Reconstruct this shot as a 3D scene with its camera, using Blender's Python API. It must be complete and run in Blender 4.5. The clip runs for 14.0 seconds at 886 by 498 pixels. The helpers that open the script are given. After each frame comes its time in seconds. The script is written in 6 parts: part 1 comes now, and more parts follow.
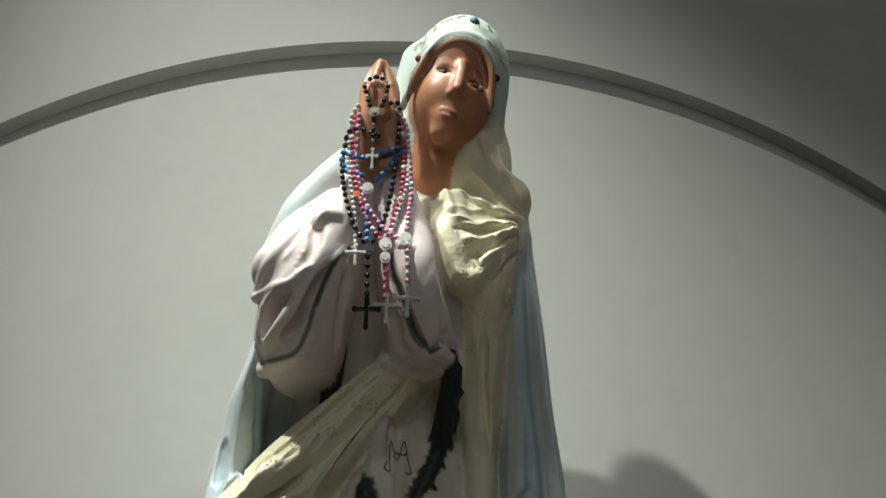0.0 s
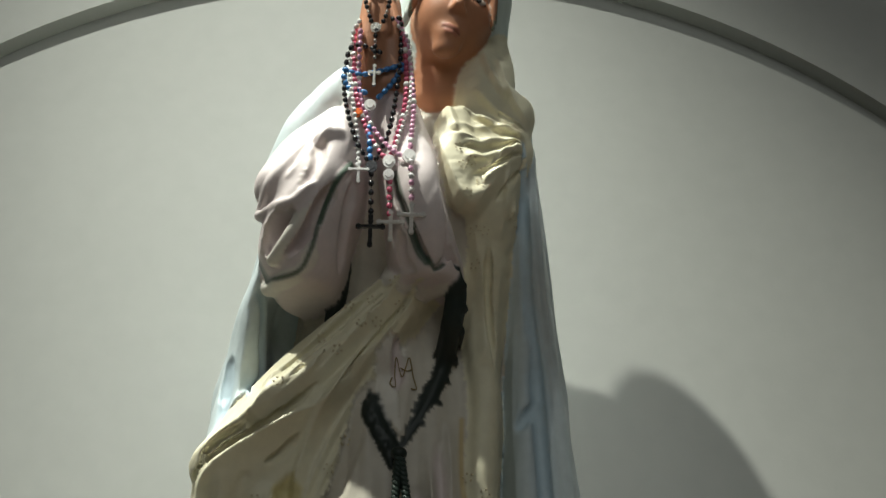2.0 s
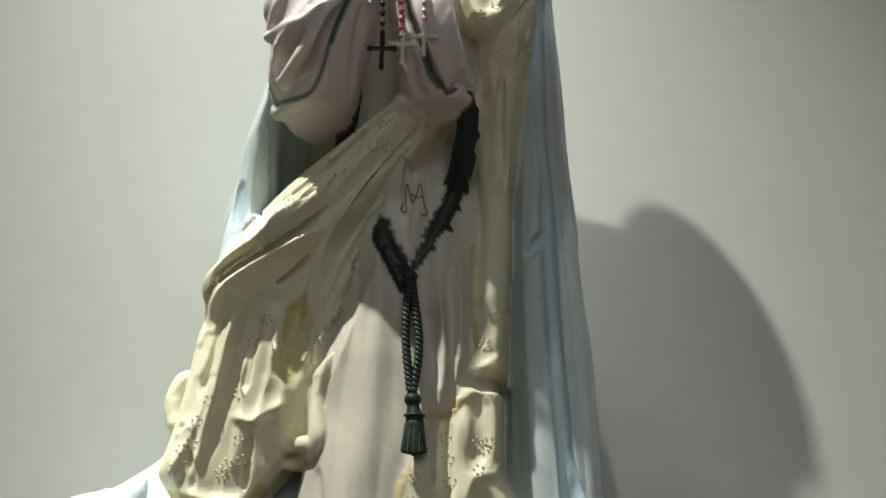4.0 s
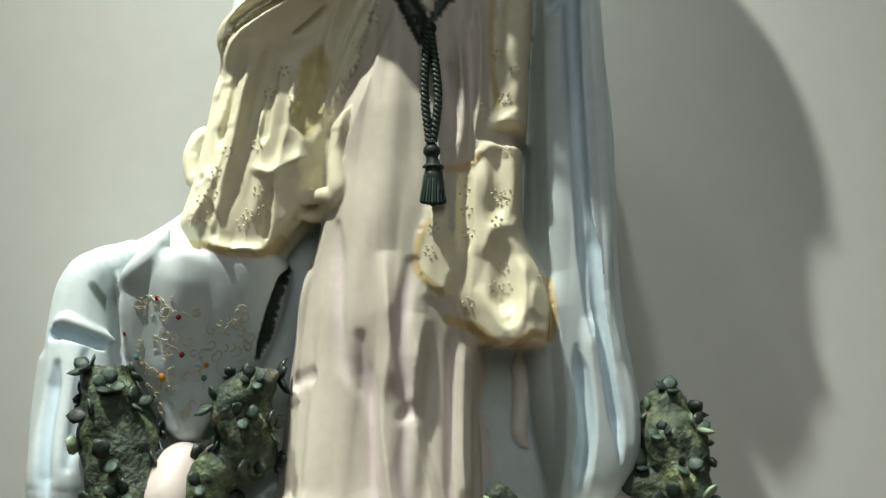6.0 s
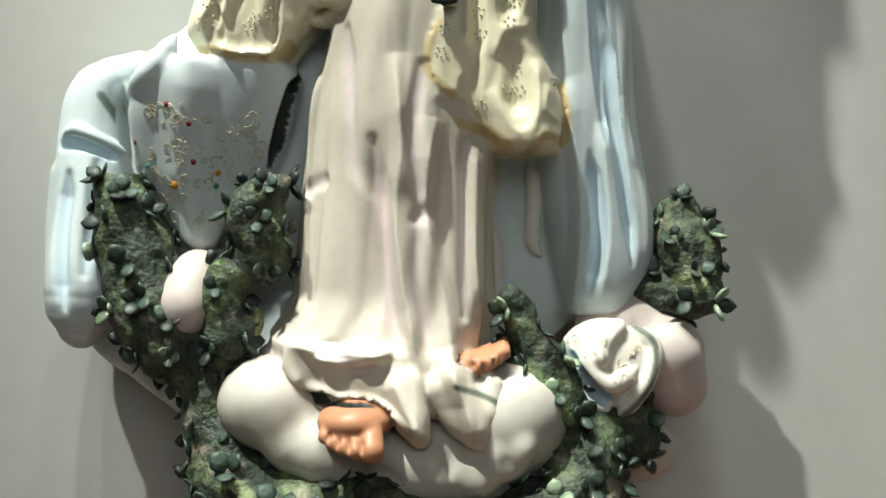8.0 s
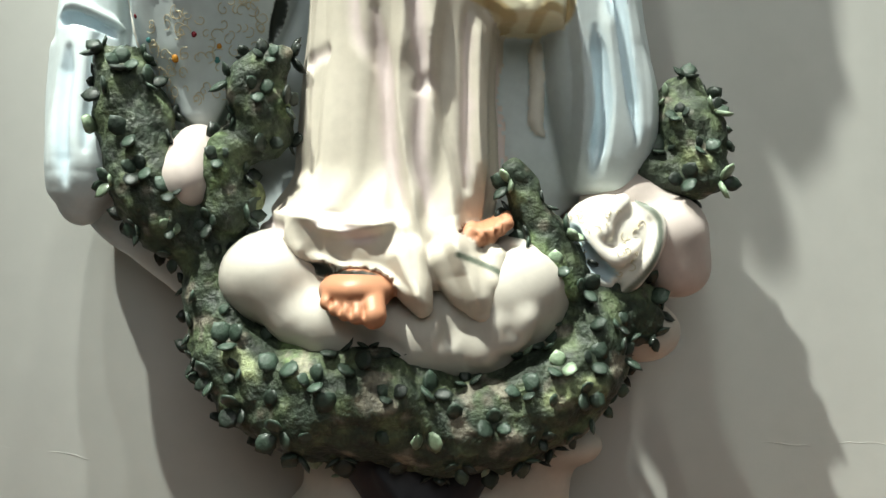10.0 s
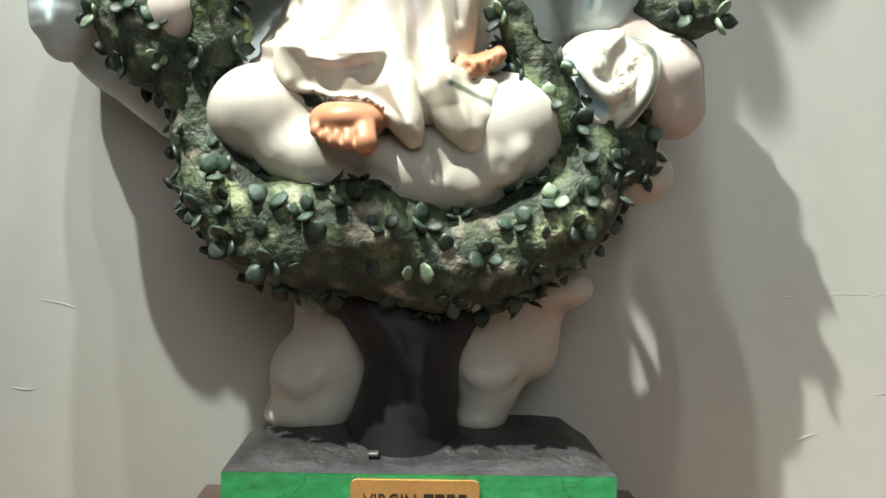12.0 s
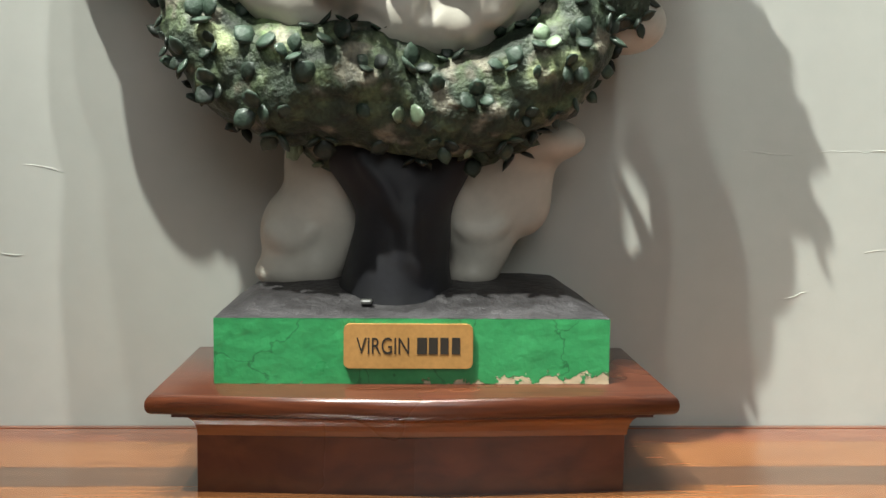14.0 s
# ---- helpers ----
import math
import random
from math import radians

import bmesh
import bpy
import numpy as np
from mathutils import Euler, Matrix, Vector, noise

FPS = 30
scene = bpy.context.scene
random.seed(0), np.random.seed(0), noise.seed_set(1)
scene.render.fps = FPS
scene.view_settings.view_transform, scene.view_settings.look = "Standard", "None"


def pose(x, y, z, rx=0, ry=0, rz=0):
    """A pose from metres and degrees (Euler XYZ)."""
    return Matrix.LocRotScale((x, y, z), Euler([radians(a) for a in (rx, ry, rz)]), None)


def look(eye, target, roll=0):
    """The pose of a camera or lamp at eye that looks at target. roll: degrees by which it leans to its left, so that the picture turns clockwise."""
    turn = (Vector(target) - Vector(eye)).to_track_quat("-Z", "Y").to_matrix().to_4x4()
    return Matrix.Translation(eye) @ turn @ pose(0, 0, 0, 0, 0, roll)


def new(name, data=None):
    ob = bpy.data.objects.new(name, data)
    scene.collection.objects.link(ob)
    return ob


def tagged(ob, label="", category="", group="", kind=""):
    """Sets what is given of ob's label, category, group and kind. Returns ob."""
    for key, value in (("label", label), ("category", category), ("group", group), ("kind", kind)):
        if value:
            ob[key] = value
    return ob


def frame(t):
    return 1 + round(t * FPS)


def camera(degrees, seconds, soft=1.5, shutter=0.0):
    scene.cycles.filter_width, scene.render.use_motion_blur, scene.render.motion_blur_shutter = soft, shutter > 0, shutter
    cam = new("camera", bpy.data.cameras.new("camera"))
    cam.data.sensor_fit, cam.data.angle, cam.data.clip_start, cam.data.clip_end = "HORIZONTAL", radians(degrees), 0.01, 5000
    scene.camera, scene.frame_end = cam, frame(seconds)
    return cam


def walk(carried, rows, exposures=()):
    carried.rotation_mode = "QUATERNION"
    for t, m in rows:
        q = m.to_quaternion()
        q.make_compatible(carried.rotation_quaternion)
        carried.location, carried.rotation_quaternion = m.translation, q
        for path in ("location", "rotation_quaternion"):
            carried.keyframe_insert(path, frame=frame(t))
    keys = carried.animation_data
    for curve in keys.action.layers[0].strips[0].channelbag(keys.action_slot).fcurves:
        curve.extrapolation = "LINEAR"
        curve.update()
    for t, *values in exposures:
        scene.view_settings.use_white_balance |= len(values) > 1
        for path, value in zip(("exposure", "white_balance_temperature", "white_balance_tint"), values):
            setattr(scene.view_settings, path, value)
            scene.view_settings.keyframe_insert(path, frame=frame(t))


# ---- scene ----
cam = camera(45.50, 14.0)
# seconds, place, pitch, roll, yaw
ROWS = [
    (0.0, 0.0000, -0.0002, 0.9447, 31.60, 0.60, -1.94),
    (0.5, -0.0010, 0.0018, 0.9432, 30.94, 0.44, -1.95),
    (1.0, -0.0027, 0.0053, 0.9415, 30.14, 0.49, -1.94),
    (1.5, -0.0049, 0.0067, 0.9363, 29.18, 0.38, -1.87),
    (2.0, -0.0061, 0.0126, 0.9300, 27.88, 0.18, -2.04),
    (4.5, -0.0184, 0.0447, 0.8821, 17.45, 0.96, -1.93),
    (5.0, -0.0206, 0.0542, 0.8690, 14.46, 0.93, -1.88),
    (5.5, -0.0233, 0.0599, 0.8537, 11.79, 1.12, -1.74),
    (6.0, -0.0260, 0.0621, 0.8380, 9.41, 1.27, -1.61),
    (6.5, -0.0287, 0.0689, 0.8189, 7.08, 1.32, -1.54),
    (7.0, -0.0285, 0.0733, 0.7992, 5.36, 1.12, -1.45),
    (7.5, -0.0266, 0.0758, 0.7779, 3.95, 0.96, -1.45),
    (8.0, -0.0252, 0.0805, 0.7507, 2.71, 0.86, -1.12),
    (10.5, -0.0228, 0.0967, 0.5954, 1.00, 1.05, -1.01),
    (11.0, -0.0230, 0.0987, 0.5658, 0.17, 1.02, -1.24),
    (11.5, -0.0256, 0.1013, 0.5368, -1.12, 1.15, -1.39),
    (12.0, -0.0235, 0.1068, 0.5051, -2.10, 1.22, -1.67),
    (12.5, -0.0197, 0.1102, 0.4725, -2.73, 1.17, -1.85),
    (13.0, -0.0179, 0.1099, 0.4416, -3.62, 0.78, -2.22),
    (13.5, -0.0206, 0.1099, 0.4140, -4.31, 0.62, -2.11),
    (14.0, -0.0248, 0.1105, 0.3887, -5.17, 0.60, -2.33),
]
walk(cam, [(t, pose(x, y, z, 90 + pitch, 0, yaw) @ pose(0, 0, 0, 0, 0, roll)) for t, x, y, z, pitch, roll, yaw in ROWS],
     [(0, -1.1), (2, -0.95), (5, -0.6), (7.5, -0.4), (11, 0.12), (14, 0.34)])

# ---- world and lamps ----
world = bpy.data.worlds.new("world")
scene.world = world
world.use_nodes = True
world.node_tree.nodes["Background"].inputs[0].default_value = (0.9, 0.95, 1.0, 1)
world.node_tree.nodes["Background"].inputs[1].default_value = 0.02


def spot(name, place, target, watts, size, angle, colour, blend=0.6):
    data = bpy.data.lights.new(name, "SPOT")
    data.energy, data.shadow_soft_size, data.color = watts, size, colour
    data.spot_size, data.spot_blend = radians(angle), blend
    ob = new(name, data)
    ob.matrix_world = look(place, target)
    return ob


# a row of ceiling spots before the niche, plus an added unseen fill
spot("ceiling_spot", (-2.15, -0.67, 6.1), (0.2, 1.45, 1.1), 2950, 0.06, 26, (0.97, 1.0, 0.9), 1.0)
spot("ceiling_spot", (-1.35, 0.05, 6.7), (0.0, 1.55, 0.1), 750, 0.08, 19, (0.96, 1.0, 0.93), 1.0)
spot("ceiling_spot", (-0.65, 0.2, 6.85), (0.0, 1.55, 0.1), 1600, 0.08, 19, (0.96, 1.0, 0.93), 1.0)
spot("ceiling_spot", (0.4, 0.2, 6.85), (0.0, 1.55, 0.1), 650, 0.08, 19, (0.96, 1.0, 0.93), 1.0)
# soft panel added behind the camera to lift the shadows
fill_panel = bpy.data.lights.new("nave_light", "AREA")
fill_panel.shape, fill_panel.size, fill_panel.energy, fill_panel.color = "SQUARE", 3.5, 96, (0.96, 1.0, 0.98)
new("nave_light", fill_panel).matrix_world = look((0.3, -4.4, 3.2), (0, 1.5, 0.2))

# ---- materials ----
def material(name, colour, rough=0.6, metal=0.0, vary=0.12, scale=6.0, fine=90.0, bump=0.15, depth=0.002, coat=0.0, attribute="", spread=0.0):
    """A painted or plain surface: base colour with broad and fine variation, and fine relief."""
    m = bpy.data.materials.new(name)
    m.use_nodes = True
    nt = m.node_tree
    b = nt.nodes["Principled BSDF"]
    co = nt.nodes.new("ShaderNodeTexCoord")
    broad = nt.nodes.new("ShaderNodeTexNoise")
    broad.inputs["Scale"].default_value, broad.inputs["Detail"].default_value = scale, 5
    grain = nt.nodes.new("ShaderNodeTexNoise")
    grain.inputs["Scale"].default_value, grain.inputs["Detail"].default_value = fine, 4
    for n in (broad, grain):
        nt.links.new(co.outputs["Object"], n.inputs["Vector"])
    add = nt.nodes.new("ShaderNodeMath")
    add.operation = "ADD"
    nt.links.new(broad.outputs["Fac"], add.inputs[0])
    nt.links.new(grain.outputs["Fac"], add.inputs[1])
    ramp = nt.nodes.new("ShaderNodeMapRange")
    ramp.inputs["From Min"].default_value, ramp.inputs["From Max"].default_value = 0.7, 1.3
    ramp.inputs["To Min"].default_value, ramp.inputs["To Max"].default_value = 1 - vary, 1 + vary
    nt.links.new(add.outputs[0], ramp.inputs["Value"])
    hsv = nt.nodes.new("ShaderNodeHueSaturation")
    hsv.inputs["Color"].default_value = (*colour, 1)
    if attribute:
        at = nt.nodes.new("ShaderNodeAttribute")
        at.attribute_name = attribute
        nt.links.new(at.outputs["Color"], hsv.inputs["Color"])
    if spread:
        info = nt.nodes.new("ShaderNodeObjectInfo")
        r2 = nt.nodes.new("ShaderNodeMapRange")
        r2.inputs["To Min"].default_value, r2.inputs["To Max"].default_value = 1 - spread, 1 + spread
        nt.links.new(info.outputs["Random"], r2.inputs["Value"])
        mul = nt.nodes.new("ShaderNodeMath")
        mul.operation = "MULTIPLY"
        nt.links.new(ramp.outputs[0], mul.inputs[0])
        nt.links.new(r2.outputs[0], mul.inputs[1])
        nt.links.new(mul.outputs[0], hsv.inputs["Value"])
    else:
        nt.links.new(ramp.outputs[0], hsv.inputs["Value"])
    nt.links.new(hsv.outputs["Color"], b.inputs["Base Color"])
    rr = nt.nodes.new("ShaderNodeMapRange")
    rr.inputs["From Min"].default_value, rr.inputs["From Max"].default_value = 0.3, 0.7
    rr.inputs["To Min"].default_value, rr.inputs["To Max"].default_value = max(rough - 0.1, 0.04), min(rough + 0.1, 1)
    nt.links.new(broad.outputs["Fac"], rr.inputs["Value"])
    nt.links.new(rr.outputs[0], b.inputs["Roughness"])
    b.inputs["Metallic"].default_value = metal
    b.inputs["Coat Weight"].default_value = coat
    b.inputs["Coat Roughness"].default_value = 0.12
    bp = nt.nodes.new("ShaderNodeBump")
    bp.inputs["Strength"].default_value, bp.inputs["Distance"].default_value = bump, depth
    nt.links.new(add.outputs[0], bp.inputs["Height"])
    nt.links.new(bp.outputs["Normal"], b.inputs["Normal"])
    return m


BOUNCE_GREY = material("bounce_grey", (0.5, 0.49, 0.45), 0.8)
PLASTER = material("wall_paint", (0.43, 0.437, 0.408), 0.75, vary=0.03, scale=2.2, fine=28, bump=0.16, depth=0.002)
STATUE = material("painted_plaster", (0.7, 0.66, 0.58), 0.46, vary=0.06, scale=9, fine=70, bump=0.14, coat=0.0, attribute="paint")
for node in STATUE.node_tree.nodes:
    if node.type == "BSDF_PRINCIPLED":
        node.inputs["Specular IOR Level"].default_value = 0.3

PLINTH_TOP = material("dark_ground_paint", (0.045, 0.042, 0.045), 0.5, vary=0.5, scale=18, fine=120, bump=0.7, depth=0.004)
PLAQUE = material("brass_plaque", (0.4, 0.21, 0.065), 0.42, metal=0.1, vary=0.12, scale=20, fine=200, bump=0.1)
INK = material("engraved_black", (0.02, 0.015, 0.01), 0.5)


def node(nt, kind, **values):
    n = nt.nodes.new(kind)
    for key, value in values.items():
        n.inputs[key.replace("_", " ")].default_value = value
    return n


def wood(name, dark, light, rough=0.25, coat=0.35, along=(1, 12, 12), scale=9.0, spread=0.0):
    """Varnished wood with grain drawn out along x."""
    m = bpy.data.materials.new(name)
    m.use_nodes = True
    nt = m.node_tree
    b = nt.nodes["Principled BSDF"]
    co = nt.nodes.new("ShaderNodeTexCoord")
    mp = nt.nodes.new("ShaderNodeMapping")
    mp.inputs["Scale"].default_value = along
    nt.links.new(co.outputs["Object"], mp.inputs["Vector"])
    g = node(nt, "ShaderNodeTexNoise", Scale=scale, Detail=8.0, Distortion=0.6)
    nt.links.new(mp.outputs[0], g.inputs["Vector"])
    big = node(nt, "ShaderNodeTexNoise", Scale=4.0, Detail=3.0)
    nt.links.new(co.outputs["Object"], big.inputs["Vector"])
    mix = nt.nodes.new("ShaderNodeMix")
    mix.data_type = "RGBA"
    mix.inputs["A"].default_value, mix.inputs["B"].default_value = (*dark, 1), (*light, 1)
    r = node(nt, "ShaderNodeMapRange")
    r.inputs["From Min"].default_value, r.inputs["From Max"].default_value = 0.3, 0.7
    nt.links.new(g.outputs["Fac"], r.inputs["Value"])
    nt.links.new(r.outputs[0], mix.inputs["Factor"])
    hsv = nt.nodes.new("ShaderNodeHueSaturation")
    nt.links.new(mix.outputs["Result"], hsv.inputs["Color"])
    v = node(nt, "ShaderNodeMapRange")
    v.inputs["To Min"].default_value, v.inputs["To Max"].default_value = 0.7, 1.3
    nt.links.new(big.outputs["Fac"], v.inputs["Value"])
    nt.links.new(v.outputs[0], hsv.inputs["Value"])
    nt.links.new(hsv.outputs[0], b.inputs["Base Color"])
    rr = node(nt, "ShaderNodeMapRange")
    rr.inputs["To Min"].default_value, rr.inputs["To Max"].default_value = rough - 0.08, rough + 0.12
    nt.links.new(big.outputs["Fac"], rr.inputs["Value"])
    nt.links.new(rr.outputs[0], b.inputs["Roughness"])
    b.inputs["Coat Weight"].default_value, b.inputs["Coat Roughness"].default_value = coat, 0.15
    bp = node(nt, "ShaderNodeBump", Strength=0.12, Distance=0.001)
    nt.links.new(g.outputs["Fac"], bp.inputs["Height"])
    nt.links.new(bp.outputs[0], b.inputs["Normal"])
    return m


MAHOGANY = wood("mahogany", (0.04, 0.011, 0.006), (0.105, 0.03, 0.013))
AMBER_WOOD = wood("amber_moulding", (0.15, 0.048, 0.012), (0.24, 0.085, 0.024))
BODY_WOOD = wood("dark_mahogany", (0.045, 0.013, 0.008), (0.1, 0.03, 0.015), along=(1.5, 12, 3))
PLANK_DARK = wood("brown_plank", (0.06, 0.029, 0.017), (0.11, 0.054, 0.03), rough=0.2)
PLANK_LIGHT = wood("orange_plank", (0.15, 0.054, 0.018), (0.25, 0.1, 0.036), rough=0.2)
PLANK_RED = wood("red_plank", (0.12, 0.035, 0.018), (0.22, 0.075, 0.035), rough=0.2)


def green_paint():
    """Thick green paint, cracked, and chipped to the plaster along the lower edge."""
    m = material("green_paint", (0.033, 0.25, 0.085), 0.36, vary=0.16, scale=12, fine=90, bump=0.35, depth=0.003, coat=0.15)
    nt = m.node_tree
    b = nt.nodes["Principled BSDF"]
    base = b.inputs["Base Color"].links[0].from_socket
    normal = b.inputs["Normal"].links[0].from_socket
    co = nt.nodes.new("ShaderNodeTexCoord")
    sep = nt.nodes.new("ShaderNodeSeparateXYZ")
    nt.links.new(co.outputs["Object"], sep.inputs[0])
    low = node(nt, "ShaderNodeMapRange")
    low.inputs["From Min"].default_value, low.inputs["From Max"].default_value = 0.0, 0.03
    low.inputs["To Min"].default_value, low.inputs["To Max"].default_value = 0.2, -0.25
    nt.links.new(sep.outputs["Z"], low.inputs["Value"])
    right = node(nt, "ShaderNodeMapRange")
    right.inputs["From Min"].default_value, right.inputs["From Max"].default_value = -0.05, 0.16
    right.inputs["To Min"].default_value, right.inputs["To Max"].default_value = -0.16, 0.06
    nt.links.new(sep.outputs["X"], right.inputs["Value"])
    n = node(nt, "ShaderNodeTexNoise", Scale=55.0, Detail=5.0, Roughness=0.65)
    nt.links.new(co.outputs["Object"], n.inputs["Vector"])
    a1, a2 = nt.nodes.new("ShaderNodeMath"), nt.nodes.new("ShaderNodeMath")
    nt.links.new(n.outputs["Fac"], a1.inputs[0])
    nt.links.new(low.outputs[0], a1.inputs[1])
    nt.links.new(a1.outputs[0], a2.inputs[0])
    nt.links.new(right.outputs[0], a2.inputs[1])
    chip = node(nt, "ShaderNodeMapRange")
    chip.inputs["From Min"].default_value, chip.inputs["From Max"].default_value = 0.63, 0.66
    nt.links.new(a2.outputs[0], chip.inputs["Value"])
    vor = node(nt, "ShaderNodeTexVoronoi", Scale=9.0)
    vor.feature = "DISTANCE_TO_EDGE"
    warp = node(nt, "ShaderNodeTexNoise", Scale=25.0, Detail=4.0)
    nt.links.new(co.outputs["Object"], warp.inputs["Vector"])
    mixv = nt.nodes.new("ShaderNodeMix")
    mixv.data_type = "VECTOR"
    mixv.inputs["Factor"].default_value = 0.06
    nt.links.new(co.outputs["Object"], mixv.inputs["A"])
    nt.links.new(warp.outputs["Color"], mixv.inputs["B"])
    nt.links.new(mixv.outputs["Result"], vor.inputs["Vector"])
    crack = node(nt, "ShaderNodeMapRange")
    crack.inputs["From Min"].default_value, crack.inputs["From Max"].default_value = 0.0, 0.012
    crack.inputs["To Min"].default_value, crack.inputs["To Max"].default_value = 0.25, 1.0
    nt.links.new(vor.outputs["Distance"], crack.inputs["Value"])
    mc = nt.nodes.new("ShaderNodeMix")
    mc.data_type, mc.blend_type = "RGBA", "MULTIPLY"
    mc.inputs["Factor"].default_value = 0.6
    nt.links.new(base, mc.inputs["A"])
    nt.links.new(crack.outputs[0], mc.inputs["B"])
    mix = nt.nodes.new("ShaderNodeMix")
    mix.data_type = "RGBA"
    mix.inputs["B"].default_value = (0.5, 0.4, 0.27, 1)
    nt.links.new(mc.outputs["Result"], mix.inputs["A"])
    nt.links.new(chip.outputs[0], mix.inputs["Factor"])
    nt.links.new(mix.outputs["Result"], b.inputs["Base Color"])
    bp = node(nt, "ShaderNodeBump", Strength=0.8, Distance=0.004)
    bp.invert = True
    nt.links.new(chip.outputs[0], bp.inputs["Height"])
    nt.links.new(normal, bp.inputs["Normal"])
    nt.links.new(bp.outputs[0], b.inputs["Normal"])
    return m


GREEN = green_paint()


# ---- helpers for meshes ----
def obj(name, verts, faces, mat, parent=None, smooth=False, label=""):
    me = bpy.data.meshes.new(name)
    me.from_pydata(verts, [], faces)
    me.materials.append(mat)
    if smooth:
        me.polygons.foreach_set("use_smooth", [True] * len(me.polygons))
    me.update()
    ob = new(name, me)
    ob.parent = parent
    return tagged(ob, label)


def part(name, bm, mat, parent=None, label="", smooth=False):
    """Links a bmesh as one mesh object under a thing or a part."""
    me = bpy.data.meshes.new(name)
    bmesh.ops.recalc_face_normals(bm, faces=bm.faces)
    bm.to_mesh(me)
    bm.free()
    me.materials.append(mat)
    if smooth:
        me.polygons.foreach_set("use_smooth", [True] * len(me.polygons))
    ob = new(name, me)
    ob.parent = parent
    return tagged(ob, label)


def box(x0, x1, y0, y1, z0, z1, bevel=0.0, seg=2, bm=None):
    bm = bm or bmesh.new()
    made = bmesh.ops.create_cube(bm, size=1)["verts"]
    bmesh.ops.transform(bm, verts=made, matrix=Matrix.LocRotScale(((x0 + x1) / 2, (y0 + y1) / 2, (z0 + z1) / 2), None, (x1 - x0, y1 - y0, z1 - z0)))
    if bevel:
        edges = list({e for v in made for e in v.link_edges})
        bmesh.ops.bevel(bm, geom=edges, offset=bevel, segments=seg, profile=0.5, affect="EDGES")
    return bm


def empty(name, place=(0, 0, 0)):
    ob = new(name)
    ob.location = place
    return ob


# ---- niche, walls, shelf ----
WALL = 1.597


def groove_wall(name, mat, y0, x0, x1, z0, z1, inner, outer, deep, n=96):
    """A wall whose front has an arched groove between two circles (centre x, centre z, radius), deep metres into it."""
    def arc(c):
        return [(c[0] - c[2] * math.cos(a), c[1] + c[2] * math.sin(a)) for a in (math.pi * (0.12 + 0.76 * i / n) for i in range(n + 1))]
    a = arc(inner)
    b = [(x, outer[1] + math.sqrt(outer[2] ** 2 - (x - outer[0]) ** 2)) for x, _ in a]
    verts, faces = [], []

    def strip(p, q):
        base = len(verts)
        verts.extend(p + q)
        for i in range(n):
            faces.append((base + i, base + i + 1, base + n + 2 + i, base + n + 1 + i))

    low = [(x, y0, z0) for x, _ in a]
    strip(low, [(x, y0, z) for x, z in a])
    strip([(x, y0, z) for x, z in a], [(x, y0 + deep, z) for x, z in a])
    strip([(x, y0 + deep, z) for x, z in a], [(x, y0 + deep, z) for x, z in b])
    strip([(x, y0 + deep, z) for x, z in b], [(x, y0, z) for x, z in b])
    strip([(x, y0, z) for x, z in b], [(x, y0, z1) for x, z in b])
    for xa, xb, e in ((x0, min(a[0][0], b[0][0]), 0), (max(a[-1][0], b[-1][0]), x1, -1)):
        k = len(verts)
        verts.extend([(xa, y0, z0), (xb, y0, z0), (xb, y0, z1), (xa, y0, z1)])
        faces.append((k, k + 1, k + 2, k + 3))
    k = len(verts)
    for y in (y0 + 0.2,):
        verts.extend([(x0, y, z0), (x1, y, z0), (x1, y, z1), (x0, y, z1)])
    faces.append((k + 3, k + 2, k + 1, k))
    return obj(name, verts, faces, mat)


niche = groove_wall("wall_niche", PLASTER, WALL, -6.0, 6.0, -0.9, 9.0, (-0.0095, 0.966, 1.383), (-0.0095, 1.06, 1.357), 0.035)
tagged(niche, "pale grey painted plaster wall with a shallow arched groove", "wall", kind="structure")
# unseen shell closing the room; its grey is set for bounce light
for name, x0, x1 in (("wall_left", -6.1, -6.0), ("wall_right", 6.0, 6.1)):
    tagged(part(name, box(x0, x1, -5.0, WALL + 0.15, -0.9, 9.0), BOUNCE_GREY), "unseen plain side wall added to close the room", "wall", kind="structure")
tagged(part("wall_behind", box(-6.1, 6.1, -5.1, -5.0, -0.9, 9.0), BOUNCE_GREY), "unseen plain rear wall added to close the room", "wall", kind="structure")
tagged(part("ceiling", box(-6.1, 6.1, -5.1, WALL + 0.15, 9.0, 9.1), BOUNCE_GREY), "unseen plain ceiling added to close the room", "ceiling", kind="structure")
tagged(part("floor", box(-6.1, 6.1, -5.1, WALL, -1.0, -0.9), BOUNCE_GREY), "unseen plain floor added to close the room", "floor", kind="structure")

# plaster seam and small blemishes on the wall
rng = random.Random(3)
sv, sf = [], []


def blemish(pts, r, flat=0.35):
    base = len(sv)
    for i, (x, z) in enumerate(pts):
        e = min(1.0, 0.25 + 2.0 * min(i, len(pts) - 1 - i) / max(len(pts) - 1, 1))
        for k in range(5):
            a = math.pi * k / 4
            q = r * e * rng.uniform(0.6, 1.3)
            sv.append((x, WALL + 0.0006 - q * flat * math.sin(a), z + q * math.cos(a)))
    for i in range(len(pts) - 1):
        for k in range(4):
            q = base + i * 5 + k
            sf.append((q, q + 1, q + 6, q + 5))


